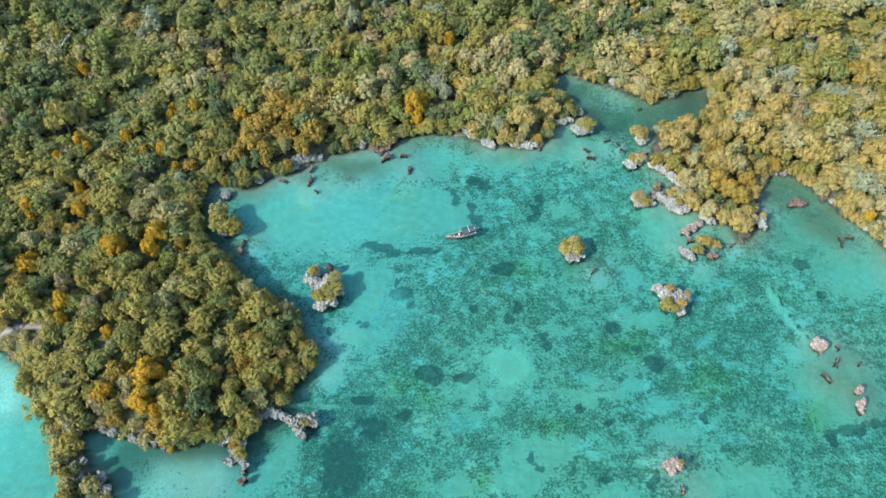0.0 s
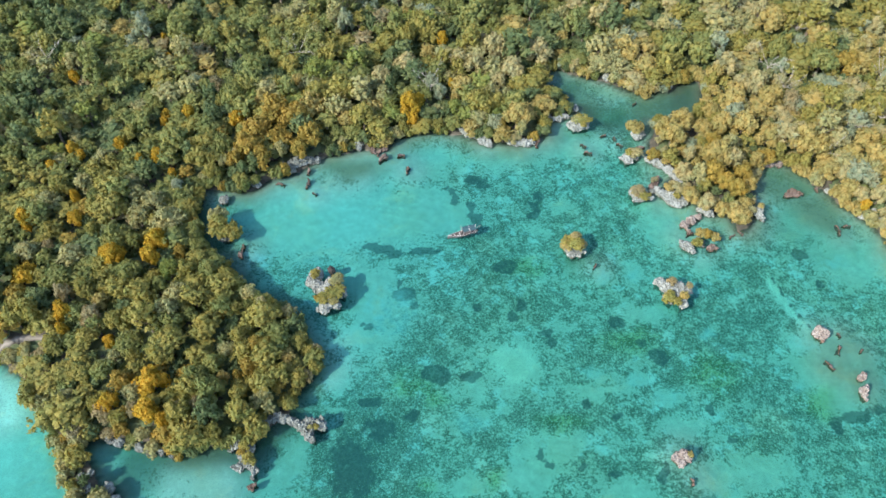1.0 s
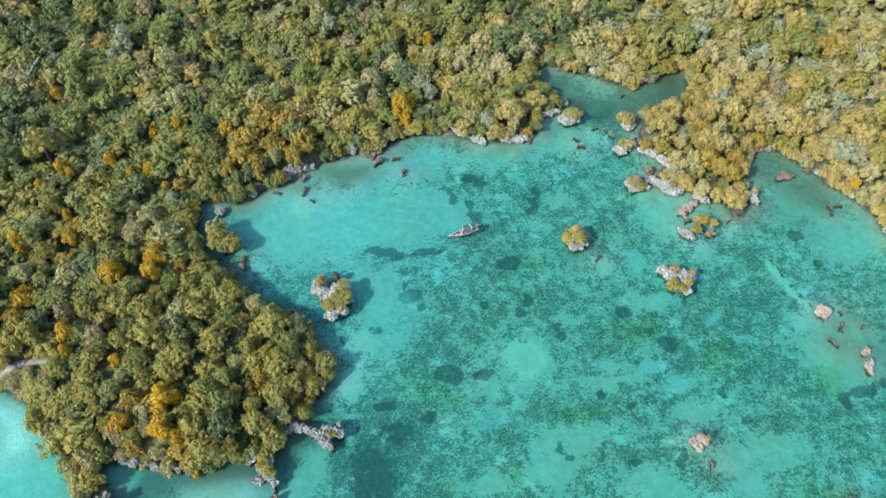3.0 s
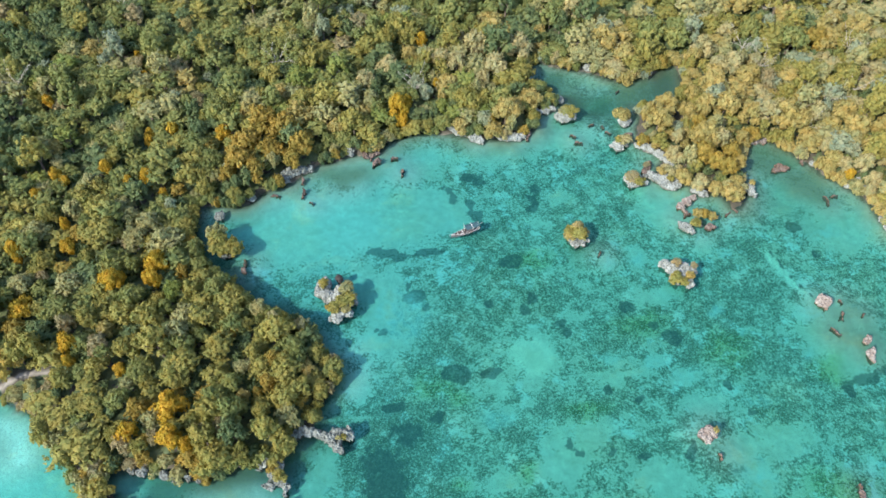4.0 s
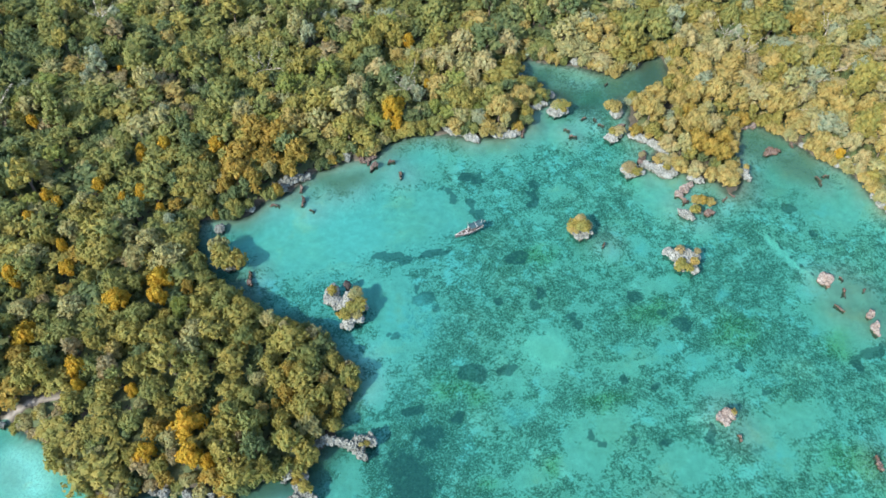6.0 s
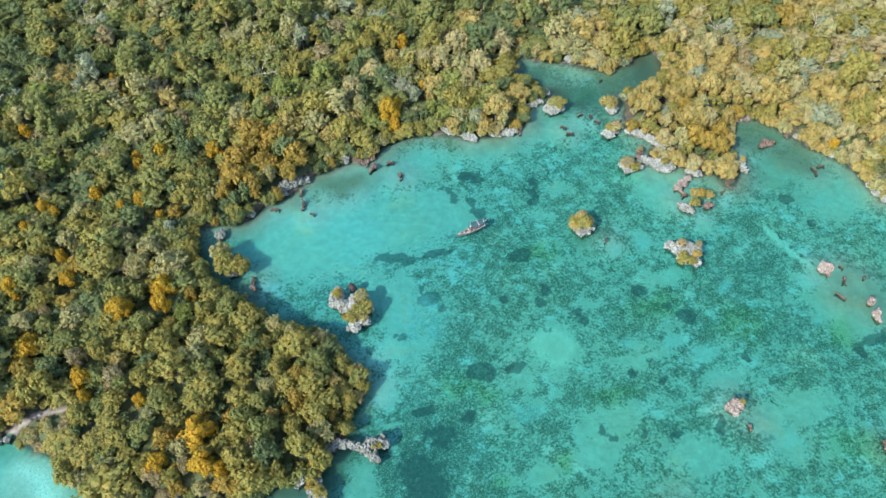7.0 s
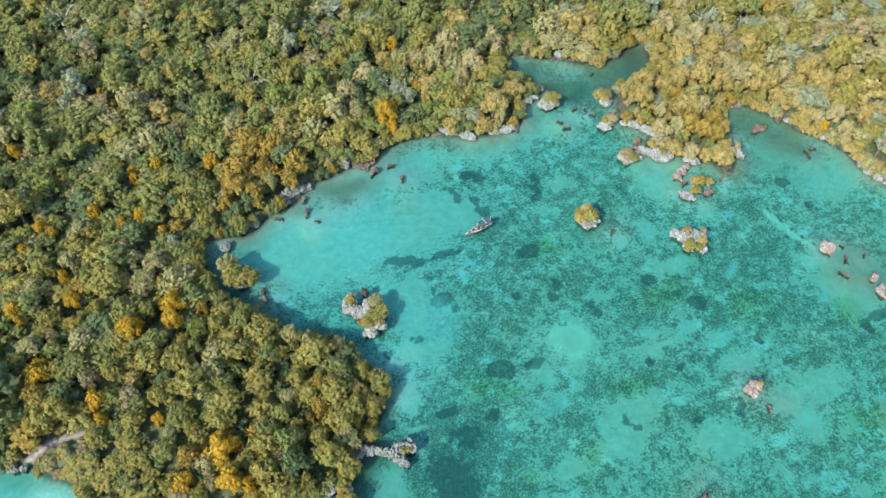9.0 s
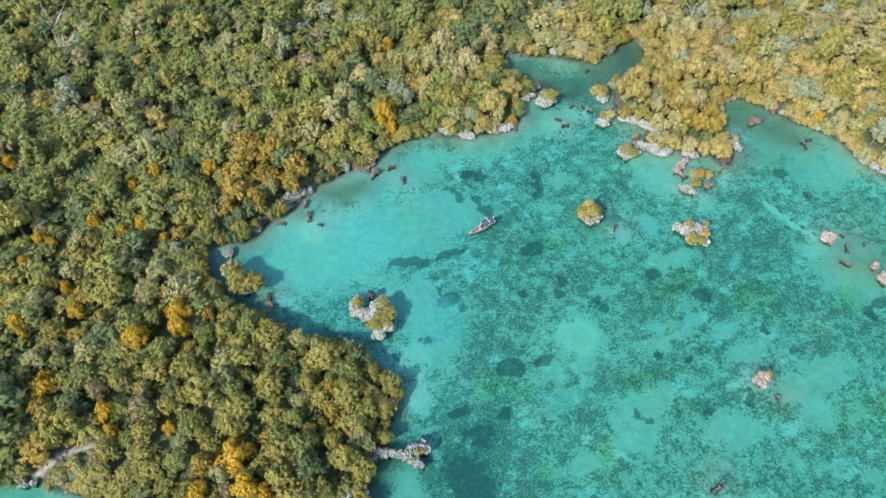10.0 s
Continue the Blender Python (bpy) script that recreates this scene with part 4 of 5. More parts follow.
def tree(x, y, z, k, sort, size, turn, where, group):
    bush = STYLES[k] in ("bush", "skirt")
    root = new("shrub" if bush else "tree")
    root.matrix_world = pose(x, y, z, 0, 0, turn) @ Matrix.Diagonal((*size, 1))
    child("trunk", TRUNK_MESH[k], root)
    child("crown", crown_mesh(k, sort), root)
    return tagged(root, LOOKS[sort].replace("tree", "shrub" if bush else "tree") + where, "shrub" if bush else "tree", group)


VIEW = [(-144, 202), (-107, 74), (-87, 41), (-78, 37), (48, 17), (88, 42), (168, 153), (166, 166), (147, 208), (-103, 247), (-126, 227)]


def in_view(x, y):
    inside = False
    for (x0, y0), (x1, y1) in zip(VIEW, VIEW[1:] + VIEW[:1]):
        if (y0 > y) != (y1 > y) and x < (x1 - x0) * (y - y0) / (y1 - y0) + x0:
            inside = not inside
    return inside


def sort_of(x, y, rng):
    """Which kind grows where: greener in the west, tan and mustard round the eastern bank."""
    east = float(smooth(5, 62, np.array(x + 0.10 * (y - 130) + 12 * noise.noise(Vector((x * 0.03, y * 0.03, 3))))))
    far = float(smooth(150, 190, np.array(y)))
    v = 0.95 * noise.noise(Vector((x * 0.05, y * 0.05, 11))) + rng.normal(0, 0.42) + 0.12 * float(1 - smooth(80, 150, np.array(y)))
    v += 0.28 * float(smooth(-55, -35, np.array(x)) * (1 - smooth(15, 30, np.array(x))) * smooth(128, 138, np.array(y)) * (1 - smooth(170, 190, np.array(y))))
    odd = rng.random()
    if x > 50 and y < 131 and x < 101:
        return "olive" if v < -0.65 else "ochre" if v < 0.2 else "tan"
    if x < -57 and y < 58 or x < -78 and y < 72:
        return "grey" if odd < 0.65 else "olive"
    if x < -22 and y < 128:
        if odd < 0.08 + 0.10 * (y < 76):
            return "mustard" if odd < 0.07 else "dry"
        w = v + 0.25 * noise.noise(Vector((x * 0.12, y * 0.12, 31))) - 0.7 * (x < -80 and 86 < y < 104)
        return "deep" if w < -0.50 else "green" if w < 0.02 else "olive" if w < 0.70 else "grey" if w < 0.80 else "olive"
    if x > 79 and odd > 0.62:
        return "olive" if odd < 0.74 else "grey" if odd < 0.86 else "blue" if odd < 0.90 else "tan"
    if odd < 0.018 + 0.05 * east:
        return "blue"
    if 0.1 < odd < 0.112:
        return "dry"
    if rng.random() < east * (1 - 0.5 * far):
        return "olive" if v < -0.22 else "ochre" if v < 0.2 else "tan" if v < 0.62 else "grey"
    return "deep" if v < -0.34 else "green" if v < 0.24 else "olive" if v < 0.5 else "grey" if v < 0.8 else "lime" if v < 0.95 else "ochre"


BARE_SPOTS = [(91.9, 158.9, 6.5), (94.1, 151, 6), (116, 138.8, 6), (97.5, 127.6, 5), (122, 155, 6.5), (105.3, 175.9, 6.0), (-106.7, 167.3, 6.5), (-82.9, 199.9, 7.5), (-84.7, 211, 7.5), (106.3, 135.3, 5.5), (-37.8, 168.5, 6.5), (-1.4, 153.7, 6)]

# crowns that can be told apart: kind, then x, y, reach
PLANTED = []
PLANTED.append(("olive", [(-77.6, 112.9, 4.2), (-75.6, 98.4, 2.4), (-89.3, 107.3, 2.4), (-89.8, 119.8, 2.0), (-79.8, 107.3, 1.6), (-77.5, 91.0, 2.1), (-74.9, 94.3, 2.4), (-70.4, 91.0, 2.8), (-69.4, 82.8, 2.0), (-66.1, 83.5, 2.3), (-64.8, 89.2, 2.8), (-64.0, 94.8, 1.7), (-91.5, 88.2, 2.3), (-87.2, 84.7, 2.3), (-56.4, 95.3, 1.9), (-48.2, 94.4, 2.2), (-50.8, 89.4, 1.9), (-50.3, 81.0, 3.0), (-45.2, 86.2, 1.6), (-38.4, 83.0, 3.0), (-41.4, 81.6, 1.8), (-30.6, 77.4, 2.1), (-50.9, 74.2, 2.4), (-56.5, 77.7, 2.9), (-58.8, 74.7, 2.2), (-36.5, 73.2, 2.9), (-33.9, 69.7, 2.4), (-30.1, 69.3, 2.0), (-43.1, 78.5, 1.8), (-74.6, 79.4, 2.2)]))
PLANTED.append(("olive", [(-81.4, 78.1, 2.0), (-64.0, 74.6, 1.5), (-90.3, 83.6, 2.2), (-78.6, 72.2, 2.4), (-74.1, 71.2, 2.2), (-71.8, 61.5, 2.1), (-68.7, 66.5, 1.3), (-36.8, 67.5, 2.6), (-41.3, 65.2, 1.7), (-54.9, 65.3, 2.1), (-51.9, 60.9, 2.5), (-49.6, 57.0, 3.7), (-45.6, 57.5, 2.1), (-40.3, 61.0, 2.3), (-38.1, 59.5, 2.3), (-59.3, 129.1, 3.0), (-55.2, 124.9, 2.1), (-48.5, 122.9, 2.3), (-24.5, 150.2, 3.8), (-18.9, 140.9, 3.2), (-14.9, 138.2, 3.4), (-31.3, 150.4, 2.9), (-16.0, 141.3, 2.6), (-3.0, 140.7, 2.9), (0.3, 141.3, 1.8), (11.4, 146.7, 3.3), (16.1, 147.3, 2.5), (-12.9, 171.5, 2.8), (-7.6, 173.2, 2.5)]))
PLANTED.append(("olive", [(-1.5, 162.0, 2.2), (-4.3, 140.1, 1.9), (28.6, 158.7, 3.1), (58.4, 127.2, 2.2), (115.5, 143.4, 3.5), (86.2, 169.6, 3.3), (104.3, 148.0, 2.5), (128.3, 151.7, 2.6), (97.2, 139.7, 2.2)]))
PLANTED.append(("grey", [(-67.3, 114.0, 2.8), (-69.8, 110.4, 2.3), (-63.2, 109.3, 3.3), (-92.2, 115.6, 2.8), (-84.6, 120.6, 2.3), (-83.1, 100.4, 2.6), (-93.0, 101.3, 2.4), (-57.4, 88.8, 2.8), (-58.4, 84.1, 2.3), (-42.8, 90.1, 2.1), (-39.6, 92.5, 2.0), (-45.4, 75.9, 1.7), (-91.1, 79.0, 1.5), (-68.3, 75.3, 1.5), (-62.5, 66.6, 2.1), (-73.7, 121.7, 2.1), (-57.5, 56.2, 1.9), (-13.7, 149.4, 2.1), (-72.0, 117.9, 2.1), (-94.8, 141.8, 2.7), (-39.1, 131.1, 1.6), (-36.4, 63.8, 2.2), (-59.4, 58.3, 1.7), (-75.9, 66.6, 1.5), (72.9, 129.2, 2.1), (63.4, 120.3, 2.0), (70.2, 111.0, 1.5), (93.4, 119.8, 2.0), (107.0, 120.7, 2.0), (87.3, 159.3, 2.3)]))
PLANTED.append(("grey", [(109.5, 144.8, 2.2)]))
PLANTED.append(("green", [(-74.1, 104.9, 2.7), (-69.8, 103.9, 1.8), (-95.4, 98.5, 1.7), (-88.8, 99.9, 2.1), (-84.7, 94.7, 3.0), (-68.7, 95.0, 2.4), (-59.1, 82.1, 1.8), (-55.4, 102.5, 2.1), (-51.5, 95.3, 2.2), (-47.5, 86.0, 2.1), (-36.2, 80.0, 2.3), (-28.0, 73.5, 2.0), (-26.4, 72.7, 1.4), (-47.1, 71.8, 2.0), (-77.8, 79.1, 2.0), (-66.4, 78.2, 2.5), (-58.7, 77.5, 2.5), (-69.1, 71.1, 2.2), (-50.2, 69.2, 2.2), (-46.6, 65.6, 2.4), (-31.6, 63.9, 1.4), (-42.4, 62.2, 1.5), (-58.2, 139.3, 3.1), (-54.0, 133.9, 2.5), (-25.5, 137.9, 1.8), (4.5, 141.4, 2.3), (-34.1, 76.0, 1.8), (-53.7, 83.9, 1.6), (-61.5, 91.2, 1.6), (105.9, 158.7, 3.9)]))
PLANTED.append(("green", [(96.2, 164.4, 2.3)]))
PLANTED.append(("deep", [(-86.6, 88.5, 2.5), (-85.0, 82.4, 2.5), (-46.6, 61.2, 2.3), (-57.7, 144.2, 2.3), (-11.9, 165.5, 2.2)]))
PLANTED.append(("mustard", [(-58.9, 100.9, 1.3), (-60.6, 84.2, 1.3), (-47.0, 84.7, 1.4), (-39.1, 76.2, 1.7), (-40.0, 71.2, 1.7), (-65.3, 69.1, 1.9), (-63.9, 59.6, 1.7), (-55.1, 58.2, 2.1), (-71.8, 55.6, 1.6), (-34.0, 67.1, 1.5), (-42.2, 69.6, 1.0), (-63.3, 63.0, 1.1), (-50.0, 127.6, 1.8), (-55.5, 138.7, 1.9), (-24.0, 134.2, 1.4), (-93.1, 91.3, 2.1), (16.9, 139.6, 1.2), (21.1, 149.7, 1.4), (25.3, 137.0, 1.3), (-45.9, 137.9, 3.6), (-41.3, 144.4, 3.4), (-36.0, 141.6, 3.4), (-32.0, 135.8, 3.1), (-34.7, 131.9, 2.5), (-47.3, 130.9, 3.0), (-43.3, 128.0, 2.4), (-40.1, 135.5, 3.1), (-48.6, 136.8, 2.5), (54.6, 129.4, 1.9), (69.9, 131.6, 1.9)]))
PLANTED.append(("mustard", [(83.0, 127.4, 2.4), (67.0, 120.0, 2.8), (69.6, 117.2, 2.3), (74.7, 120.5, 2.0), (71.7, 115.1, 2.3), (114.3, 160.0, 3.0), (69.2, 158.4, 1.9)]))
PLANTED.append(("lime", [(-60.3, 95.5, 1.8), (4.8, 146.9, 1.6)]))
PLANTED.append(("ochre", [(-73.8, 88.1, 1.6), (-23.2, 141.6, 2.1), (-36.8, 156.7, 2.1), (-45.7, 149.5, 1.9), (-32.5, 73.8, 1.6), (7.4, 154.1, 3.0), (5.1, 149.5, 1.3), (8.6, 139.7, 2.5), (20.6, 140.1, 3.2), (17.0, 136.6, 2.6), (28.2, 146.3, 3.3), (-1.3, 168.2, 2.2), (-44.9, 68.9, 1.3), (63.5, 138.7, 3.3), (58.8, 137.4, 2.4), (59.6, 133.0, 2.9), (68.6, 136.3, 3.1), (73.1, 136.7, 2.6), (78.8, 136.3, 3.2), (84.5, 132.7, 3.1), (69.2, 125.6, 3.2), (75.6, 117.2, 2.1), (61.0, 115.1, 2.4), (67.5, 111.0, 2.1), (70.4, 108.5, 2.9), (72.1, 108.3, 1.8), (78.3, 144.9, 3.4), (72.1, 143.1, 2.3), (88.8, 146.8, 3.4), (92.0, 130.2, 3.3)]))
PLANTED.append(("ochre", [(95.0, 127.4, 2.7), (109.0, 130.6, 3.3), (99.9, 115.7, 2.6), (115.0, 122.4, 2.7), (53.2, 140.9, 1.2)]))
PLANTED.append(("tan", [(-33.6, 85.1, 1.9), (-39.4, 87.3, 1.4), (-7.5, 163.4, 3.1), (-14.4, 156.6, 2.7), (6.6, 163.8, 2.6), (10.8, 160.8, 2.6), (21.0, 159.6, 3.7), (17.1, 155.8, 2.1), (28.8, 166.5, 3.5), (16.7, 166.9, 3.2), (63.1, 127.6, 1.6), (60.6, 122.8, 2.1), (72.7, 124.9, 2.6), (64.2, 112.7, 2.4), (86.8, 151.9, 2.7), (81.1, 144.0, 2.0), (101.0, 130.1, 2.7), (93.0, 152.7, 2.2), (80.6, 159.6, 3.2), (105.8, 112.4, 2.3), (106.8, 108.0, 2.0), (91.7, 138.3, 1.8), (100.1, 120.8, 2.0)]))
PLANTED.append(("blue", [(-36.0, 90.5, 2.2), (-0.9, 155.4, 2.0), (1.0, 151.5, 1.8), (-62.8, 120.5, 1.3), (-24.9, 179.9, 2.2), (95.2, 157.8, 1.8), (96.1, 144.5, 1.7), (89.0, 137.3, 1.5), (105.7, 133.8, 1.5), (124.0, 138.9, 2.2), (123.2, 153.5, 1.9), (134.1, 154.3, 1.6), (103.3, 168.6, 2.0)]))
PLANTED.append(("dry", [(-74.6, 84.5, 2.0), (-81.8, 90.1, 1.7), (-72.6, 59.1, 1.9), (-89.3, 103.6, 1.4), (-58.7, 155.8, 2.0), (94.1, 145.7, 2.2), (122.5, 145.6, 1.9)]))
PLANTED.append(("gold", [(-64.3, 103.0, 2.1), (-64.8, 98.7, 1.7), (-73.3, 99.5, 2.3), (-86.1, 117.0, 1.0), (-85.0, 111.3, 1.6), (-95.7, 110.5, 1.7), (-92.2, 94.8, 2.0), (-91.6, 97.2, 1.4), (-80.6, 85.1, 1.6), (-80.3, 81.5, 1.0), (-70.0, 78.8, 1.0), (-58.9, 68.4, 2.6), (-66.5, 64.2, 1.8), (-58.3, 61.8, 2.1), (-55.5, 60.4, 1.3), (-70.5, 146.2, 1.1), (-70.1, 142.6, 1.0), (-64.5, 145.7, 1.3), (-62.7, 142.2, 0.8), (-79.4, 134.2, 1.2), (-91.4, 133.9, 1.2), (-89.1, 131.9, 1.2), (-73.4, 128.7, 1.2), (-68.9, 129.7, 1.6), (-65.0, 124.7, 0.9), (-94.6, 127.7, 1.3), (-97.3, 160.0, 1.2), (-51.7, 143.0, 1.8), (-7.0, 145.4, 2.4), (-4.8, 147.6, 1.6)]))
PLANTED.append(("gold", [(-6.2, 142.6, 1.7), (4.4, 155.7, 0.8), (2.6, 173.6, 1.4), (-76.3, 176.2, 0.8), (-74.0, 169.3, 0.8), (102.2, 110.8, 1.3), (-38.4, 83.3, 0.6)]))
# dark gaps between the crowns: x, y, reach
GAPS = [(-72.1, 108.3, 1.8), (-85.3, 107.8, 1.7), (-89.0, 92.4, 1.4), (-98.0, 108.6, 1.7), (-68.9, 89.4, 1.2), (-67.6, 99.9, 1.1), (-63.5, 85.6, 1.3), (-45.7, 80.9, 1.3), (-54.2, 80.3, 1.4), (-54.0, 73.9, 1.1), (-42.7, 72.6, 1.4), (-40.7, 86.9, 1.1), (-73.1, 73.4, 1.5), (-71.4, 76.5, 1.0), (-60.7, 65.5, 0.9), (-54.6, 70.4, 1.1), (-44.7, 60.3, 1.0), (-75.1, 148.0, 1.9), (-85.4, 140.3, 1.9), (-87.6, 131.4, 1.6), (-87.2, 126.1, 1.6), (-63.7, 127.6, 1.5)]
GAPS += [(-60.6, 121.8, 1.6), (-26.7, 136.1, 1.8), (-19.5, 152.9, 1.8), (-52.5, 138.0, 1.3), (-52.6, 131.3, 1.4), (-4.8, 171.3, 1.4), (6.1, 175.6, 1.8), (-10.2, 148.2, 1.2), (26.1, 160.8, 1.3), (3.9, 150.6, 1.1), (13.1, 139.6, 0.9), (93.3, 135.2, 1.1), (80.7, 128.1, 1.2), (75.5, 136.7, 1.1), (66.5, 135.5, 0.9), (99.1, 174.1, 1.7), (111.7, 158.7, 1.3), (-24.5, 166.3, 2.5), (-43.0, 162.2, 1.8), (-19.3, 154.7, 1.5), (-40.8, 192.9, 2.6)]
GOLD = [spot for kind, spots_ in PLANTED if kind == "gold" for spot in spots_]
SPIT = [(8, 139.6, 1.4), (12.6, 136.2, 1.7), (22.6, 135.4, 1.7), (24.6, 136, 1.4), (30.8, 145, 1.6), (54.5, 128.6, 2), (56.6, 126.7, 1.8), (58.4, 125.2, 1.8), (59, 122.6, 1.8),
        (54.6, 117.8, 1.8), (56.6, 116.4, 1.8), (57, 114.2, 1.8), (84, 126.8, 1.8), (-37.8, 129), (-36, 127.6), (-34.6, 130), (-32.2, 130.5), (-30.6, 131), (-33.4, 61.6), (-35.4, 61), (-31.6, 60.9), (-29.3, 60.3), (-26.6, 59.8), (-38.4, 52.2), (-37.4, 49.6), (-38, 54)]


def near_spit(x, y):
    return any((x - p[0]) ** 2 + (y - p[1]) ** 2 < (p[2] if len(p) > 2 else 2.3) ** 2 for p in SPIT)


rng = np.random.default_rng(4)
spots, cells = [], {}


def free(x, y, r, share=0.68):
    ci, cj = int(x // 5), int(y // 5)
    for i in range(ci - 2, ci + 3):
        for j in range(cj - 2, cj + 3):
            for a, b, q in cells.get((i, j), ()):
                if (a - x) ** 2 + (b - y) ** 2 < (share * (q + r)) ** 2:
                    return False
    return True


def settle(x, y, r, sort, k):
    spots.append((x, y, r, sort, k))
    cells.setdefault((int(x // 5), int(y // 5)), []).append((x, y, r))


for x, y, tall in BARE_SPOTS:
    cells.setdefault((int(x // 5), int(y // 5)), []).append((x, y, 1.2))
for x, y, r in GAPS:
    cells.setdefault((int(x // 5), int(y // 5)), []).append((x, y, r))
for sort, places in PLANTED:
    for x, y, r in places:
        off, by = path_side(x, y)
        if -99 < x < -82 and -7.5 < off < 1.7 or shore_distance(np.array([(x, y)]))[0] < -1.2:
            continue
        domed = x > 20 and sort in ("ochre", "tan", "mustard") or sort == "gold"
        if sort == "gold":
            r = r * 1.05 + 0.1
        settle(x, y, r, sort, 16 + int(rng.integers(0, 4)) if domed else int(rng.integers(0, 4)) if r < 2.4 else int(rng.choice([0, 1, 2, 3, 7, 8, 9])))
planted = len(spots)
tries = rng.uniform((-165, 34), (185, 260), (60000, 2))
inland = shore_distance(tries)
for (x, y), d in zip(tries, inland):
    if d < 0.7 or not in_view(x, y):
        continue
    off, by = path_side(x, y)
    if (-99 < x < -82 and -7.5 < off < 1.7) or near_spit(x, y) or (-73 < x < -58 and y < 53):
        continue
    r = rng.uniform(2.6, 4.4) if rng.random() < 0.8 else rng.uniform(1.6, 2.5)
    if x < 10 and y > 125:
        r *= 0.85
    if 50 < x < 79 and y < 139:
        if d < 0.8:
            continue
        r = rng.uniform(1.2, 1.9) if d > 2 else rng.uniform(0.9, 1.3)
    if d < 2.2:
        r = min(r, rng.uniform(1.3, 2.3))
    if not free(x, y, r, 0.57 if d < 9 and not (50 < x < 79 and y < 139) else 0.62):
        continue
    k = int(rng.integers(0, 10)) if r > 1.7 else int(rng.integers(0, 13))
    sort = sort_of(x, y, rng)
    if sort in ("tan", "ochre") and x > 20 and r > 2 and rng.random() < 0.8:
        k = 16 + int(rng.integers(0, 4))
    settle(x, y, r, sort, k)

REACH = {"round": 2.9, "tall": 2.3, "broad": 3.4, "bush": 2.6, "skirt": 2.6, "dome": 3.3}
spot_d = shore_distance(np.array([(s[0], s[1]) for s in spots]))
# the trees along the lagoon stand as things of their own
order = sorted(range(planted, len(spots)), key=lambda i: spot_d[i] + (30 if not (-72 < spots[i][0] < 112 and 44 < spots[i][1] < 166) else 0))
single = set(range(planted)) | set(order[:110])
woods = {}
for i, (x, y, r, sort, k) in enumerate(spots):
    s = r / REACH[STYLES[k]] * (1.0 + 0.16 * min(1.0, max(0.0, spot_d[i] - 2) / 3))
    sz = s ** 0.6 * rng.uniform(0.85, 1.12) * (0.75 + 0.25 * min(1.0, spot_d[i] / 5.0)) * (1.0 + 0.55 * noise.noise(Vector((x * 0.075, y * 0.075, 21))))
    sz *= 1.35 if sort == "gold" else 0.72 if any((x - a) ** 2 + (y - b) ** 2 < (q + 3.5) ** 2 and y < b + 0.5 for a, b, q in GOLD) else 1.0
    if 50 < x < 79 and y < 143:
        sz = s ** 0.6 * (1.3 if i < planted else 0.75) * (0.75 + 0.25 * min(1.0, spot_d[i] / 4.0))
    elif sort != "gold":
        sz *= 1.18 if i < planted else 1.12 if rng.random() < 0.4 else 0.68
    if x < -66 and y < 80 and spot_d[i] < 8 and sort != "gold":
        sz *= 0.62
    turn = rng.uniform(0, 360)
    z = height(x, y)
    if i in single:
        tree(x, y, z, k, sort, (s, s, sz), turn, " beside the lagoon" if spot_d[i] < 6 else " among the woods", "trees round the lagoon")
    else:
        a = radians(turn)
        m = np.array([[math.cos(a) * s, -math.sin(a) * s, 0], [math.sin(a) * s, math.cos(a) * s, 0], [0, 0, sz]])
        for what, (v, f) in (("crown", WOODS[k]), ("trunk", TRUNKS[k])):
            woods.setdefault(what if what == "trunk" else sort, []).append((v @ m.T + (x, y, z), f))
# low bushes in the gaps between the crowns
LOW_BUSH = [crown_shape(71 + i, "bush", 4, 5, 1.5, 1) for i in range(3)]
stand = {}
for x, y, r, sort, k in spots:
    stand.setdefault((int(x // 6), int(y // 6)), []).append((x, y, r))
tries = rng.uniform((-150, 40), (170, 245), (14000, 2))
for (x, y), d in zip(tries, shore_distance(tries)):
    off, by = path_side(x, y)
    if d < 1.6 or not in_view(x, y) or near_spit(x, y) or (-99 < x < -82 and -8 < off < 1.6):
        continue
    ci, cj = int(x // 6), int(y // 6)
    if any((a - x) ** 2 + (b - y) ** 2 < (0.62 * q + 0.8) ** 2 for i in range(ci - 1, ci + 2) for j in range(cj - 1, cj + 2) for a, b, q in stand.get((i, j), ())):
        continue
    r = rng.uniform(1.1, 1.9)
    stand.setdefault((ci, cj), []).append((x, y, r))
    a, s, sz = rng.uniform(0, 6.3), r / 2.6, rng.uniform(0.55, 1.0)
    m = np.array([[math.cos(a) * s, -math.sin(a) * s, 0], [math.sin(a) * s, math.cos(a) * s, 0], [0, 0, sz]])
    v, f = LOW_BUSH[int(rng.integers(0, 3))]
    woods.setdefault("green" if rng.random() < 0.4 else "deep", []).append((v @ m.T + (x, y, height(x, y) + 0.2), f))
# undergrowth between the trunks: low scrub that closes the ground
ux, uy = np.meshgrid(np.arange(-146, 170, 0.75), np.arange(36, 248, 0.75))
ud = shore_distance(np.stack([ux.ravel(), uy.ravel()], 1)).reshape(ux.shape)
u_off, u_by = path_side(ux, uy)
keep_path = np.where(u_by & (np.abs(u_off) < 1.0), 1.0, 0.0)
ok = (ud > 1.2) & (keep_path < 0.5)
uz = np.array([0.55 + 1.5 * abs(noise.noise(Vector((a * 0.45, b * 0.45, 2)))) + 0.5 * noise.noise(Vector((a * 1.1, b * 1.1, 5))) for a, b in zip(ux.ravel(), uy.ravel())]).reshape(ux.shape)
uz = 0.9 + np.where(ud < 3, uz * np.clip((ud - 0.9) / 2.1, 0, 1), uz) - 0.5
quad_ok = ok[:-1, :-1] & ok[:-1, 1:] & ok[1:, 1:] & ok[1:, :-1]
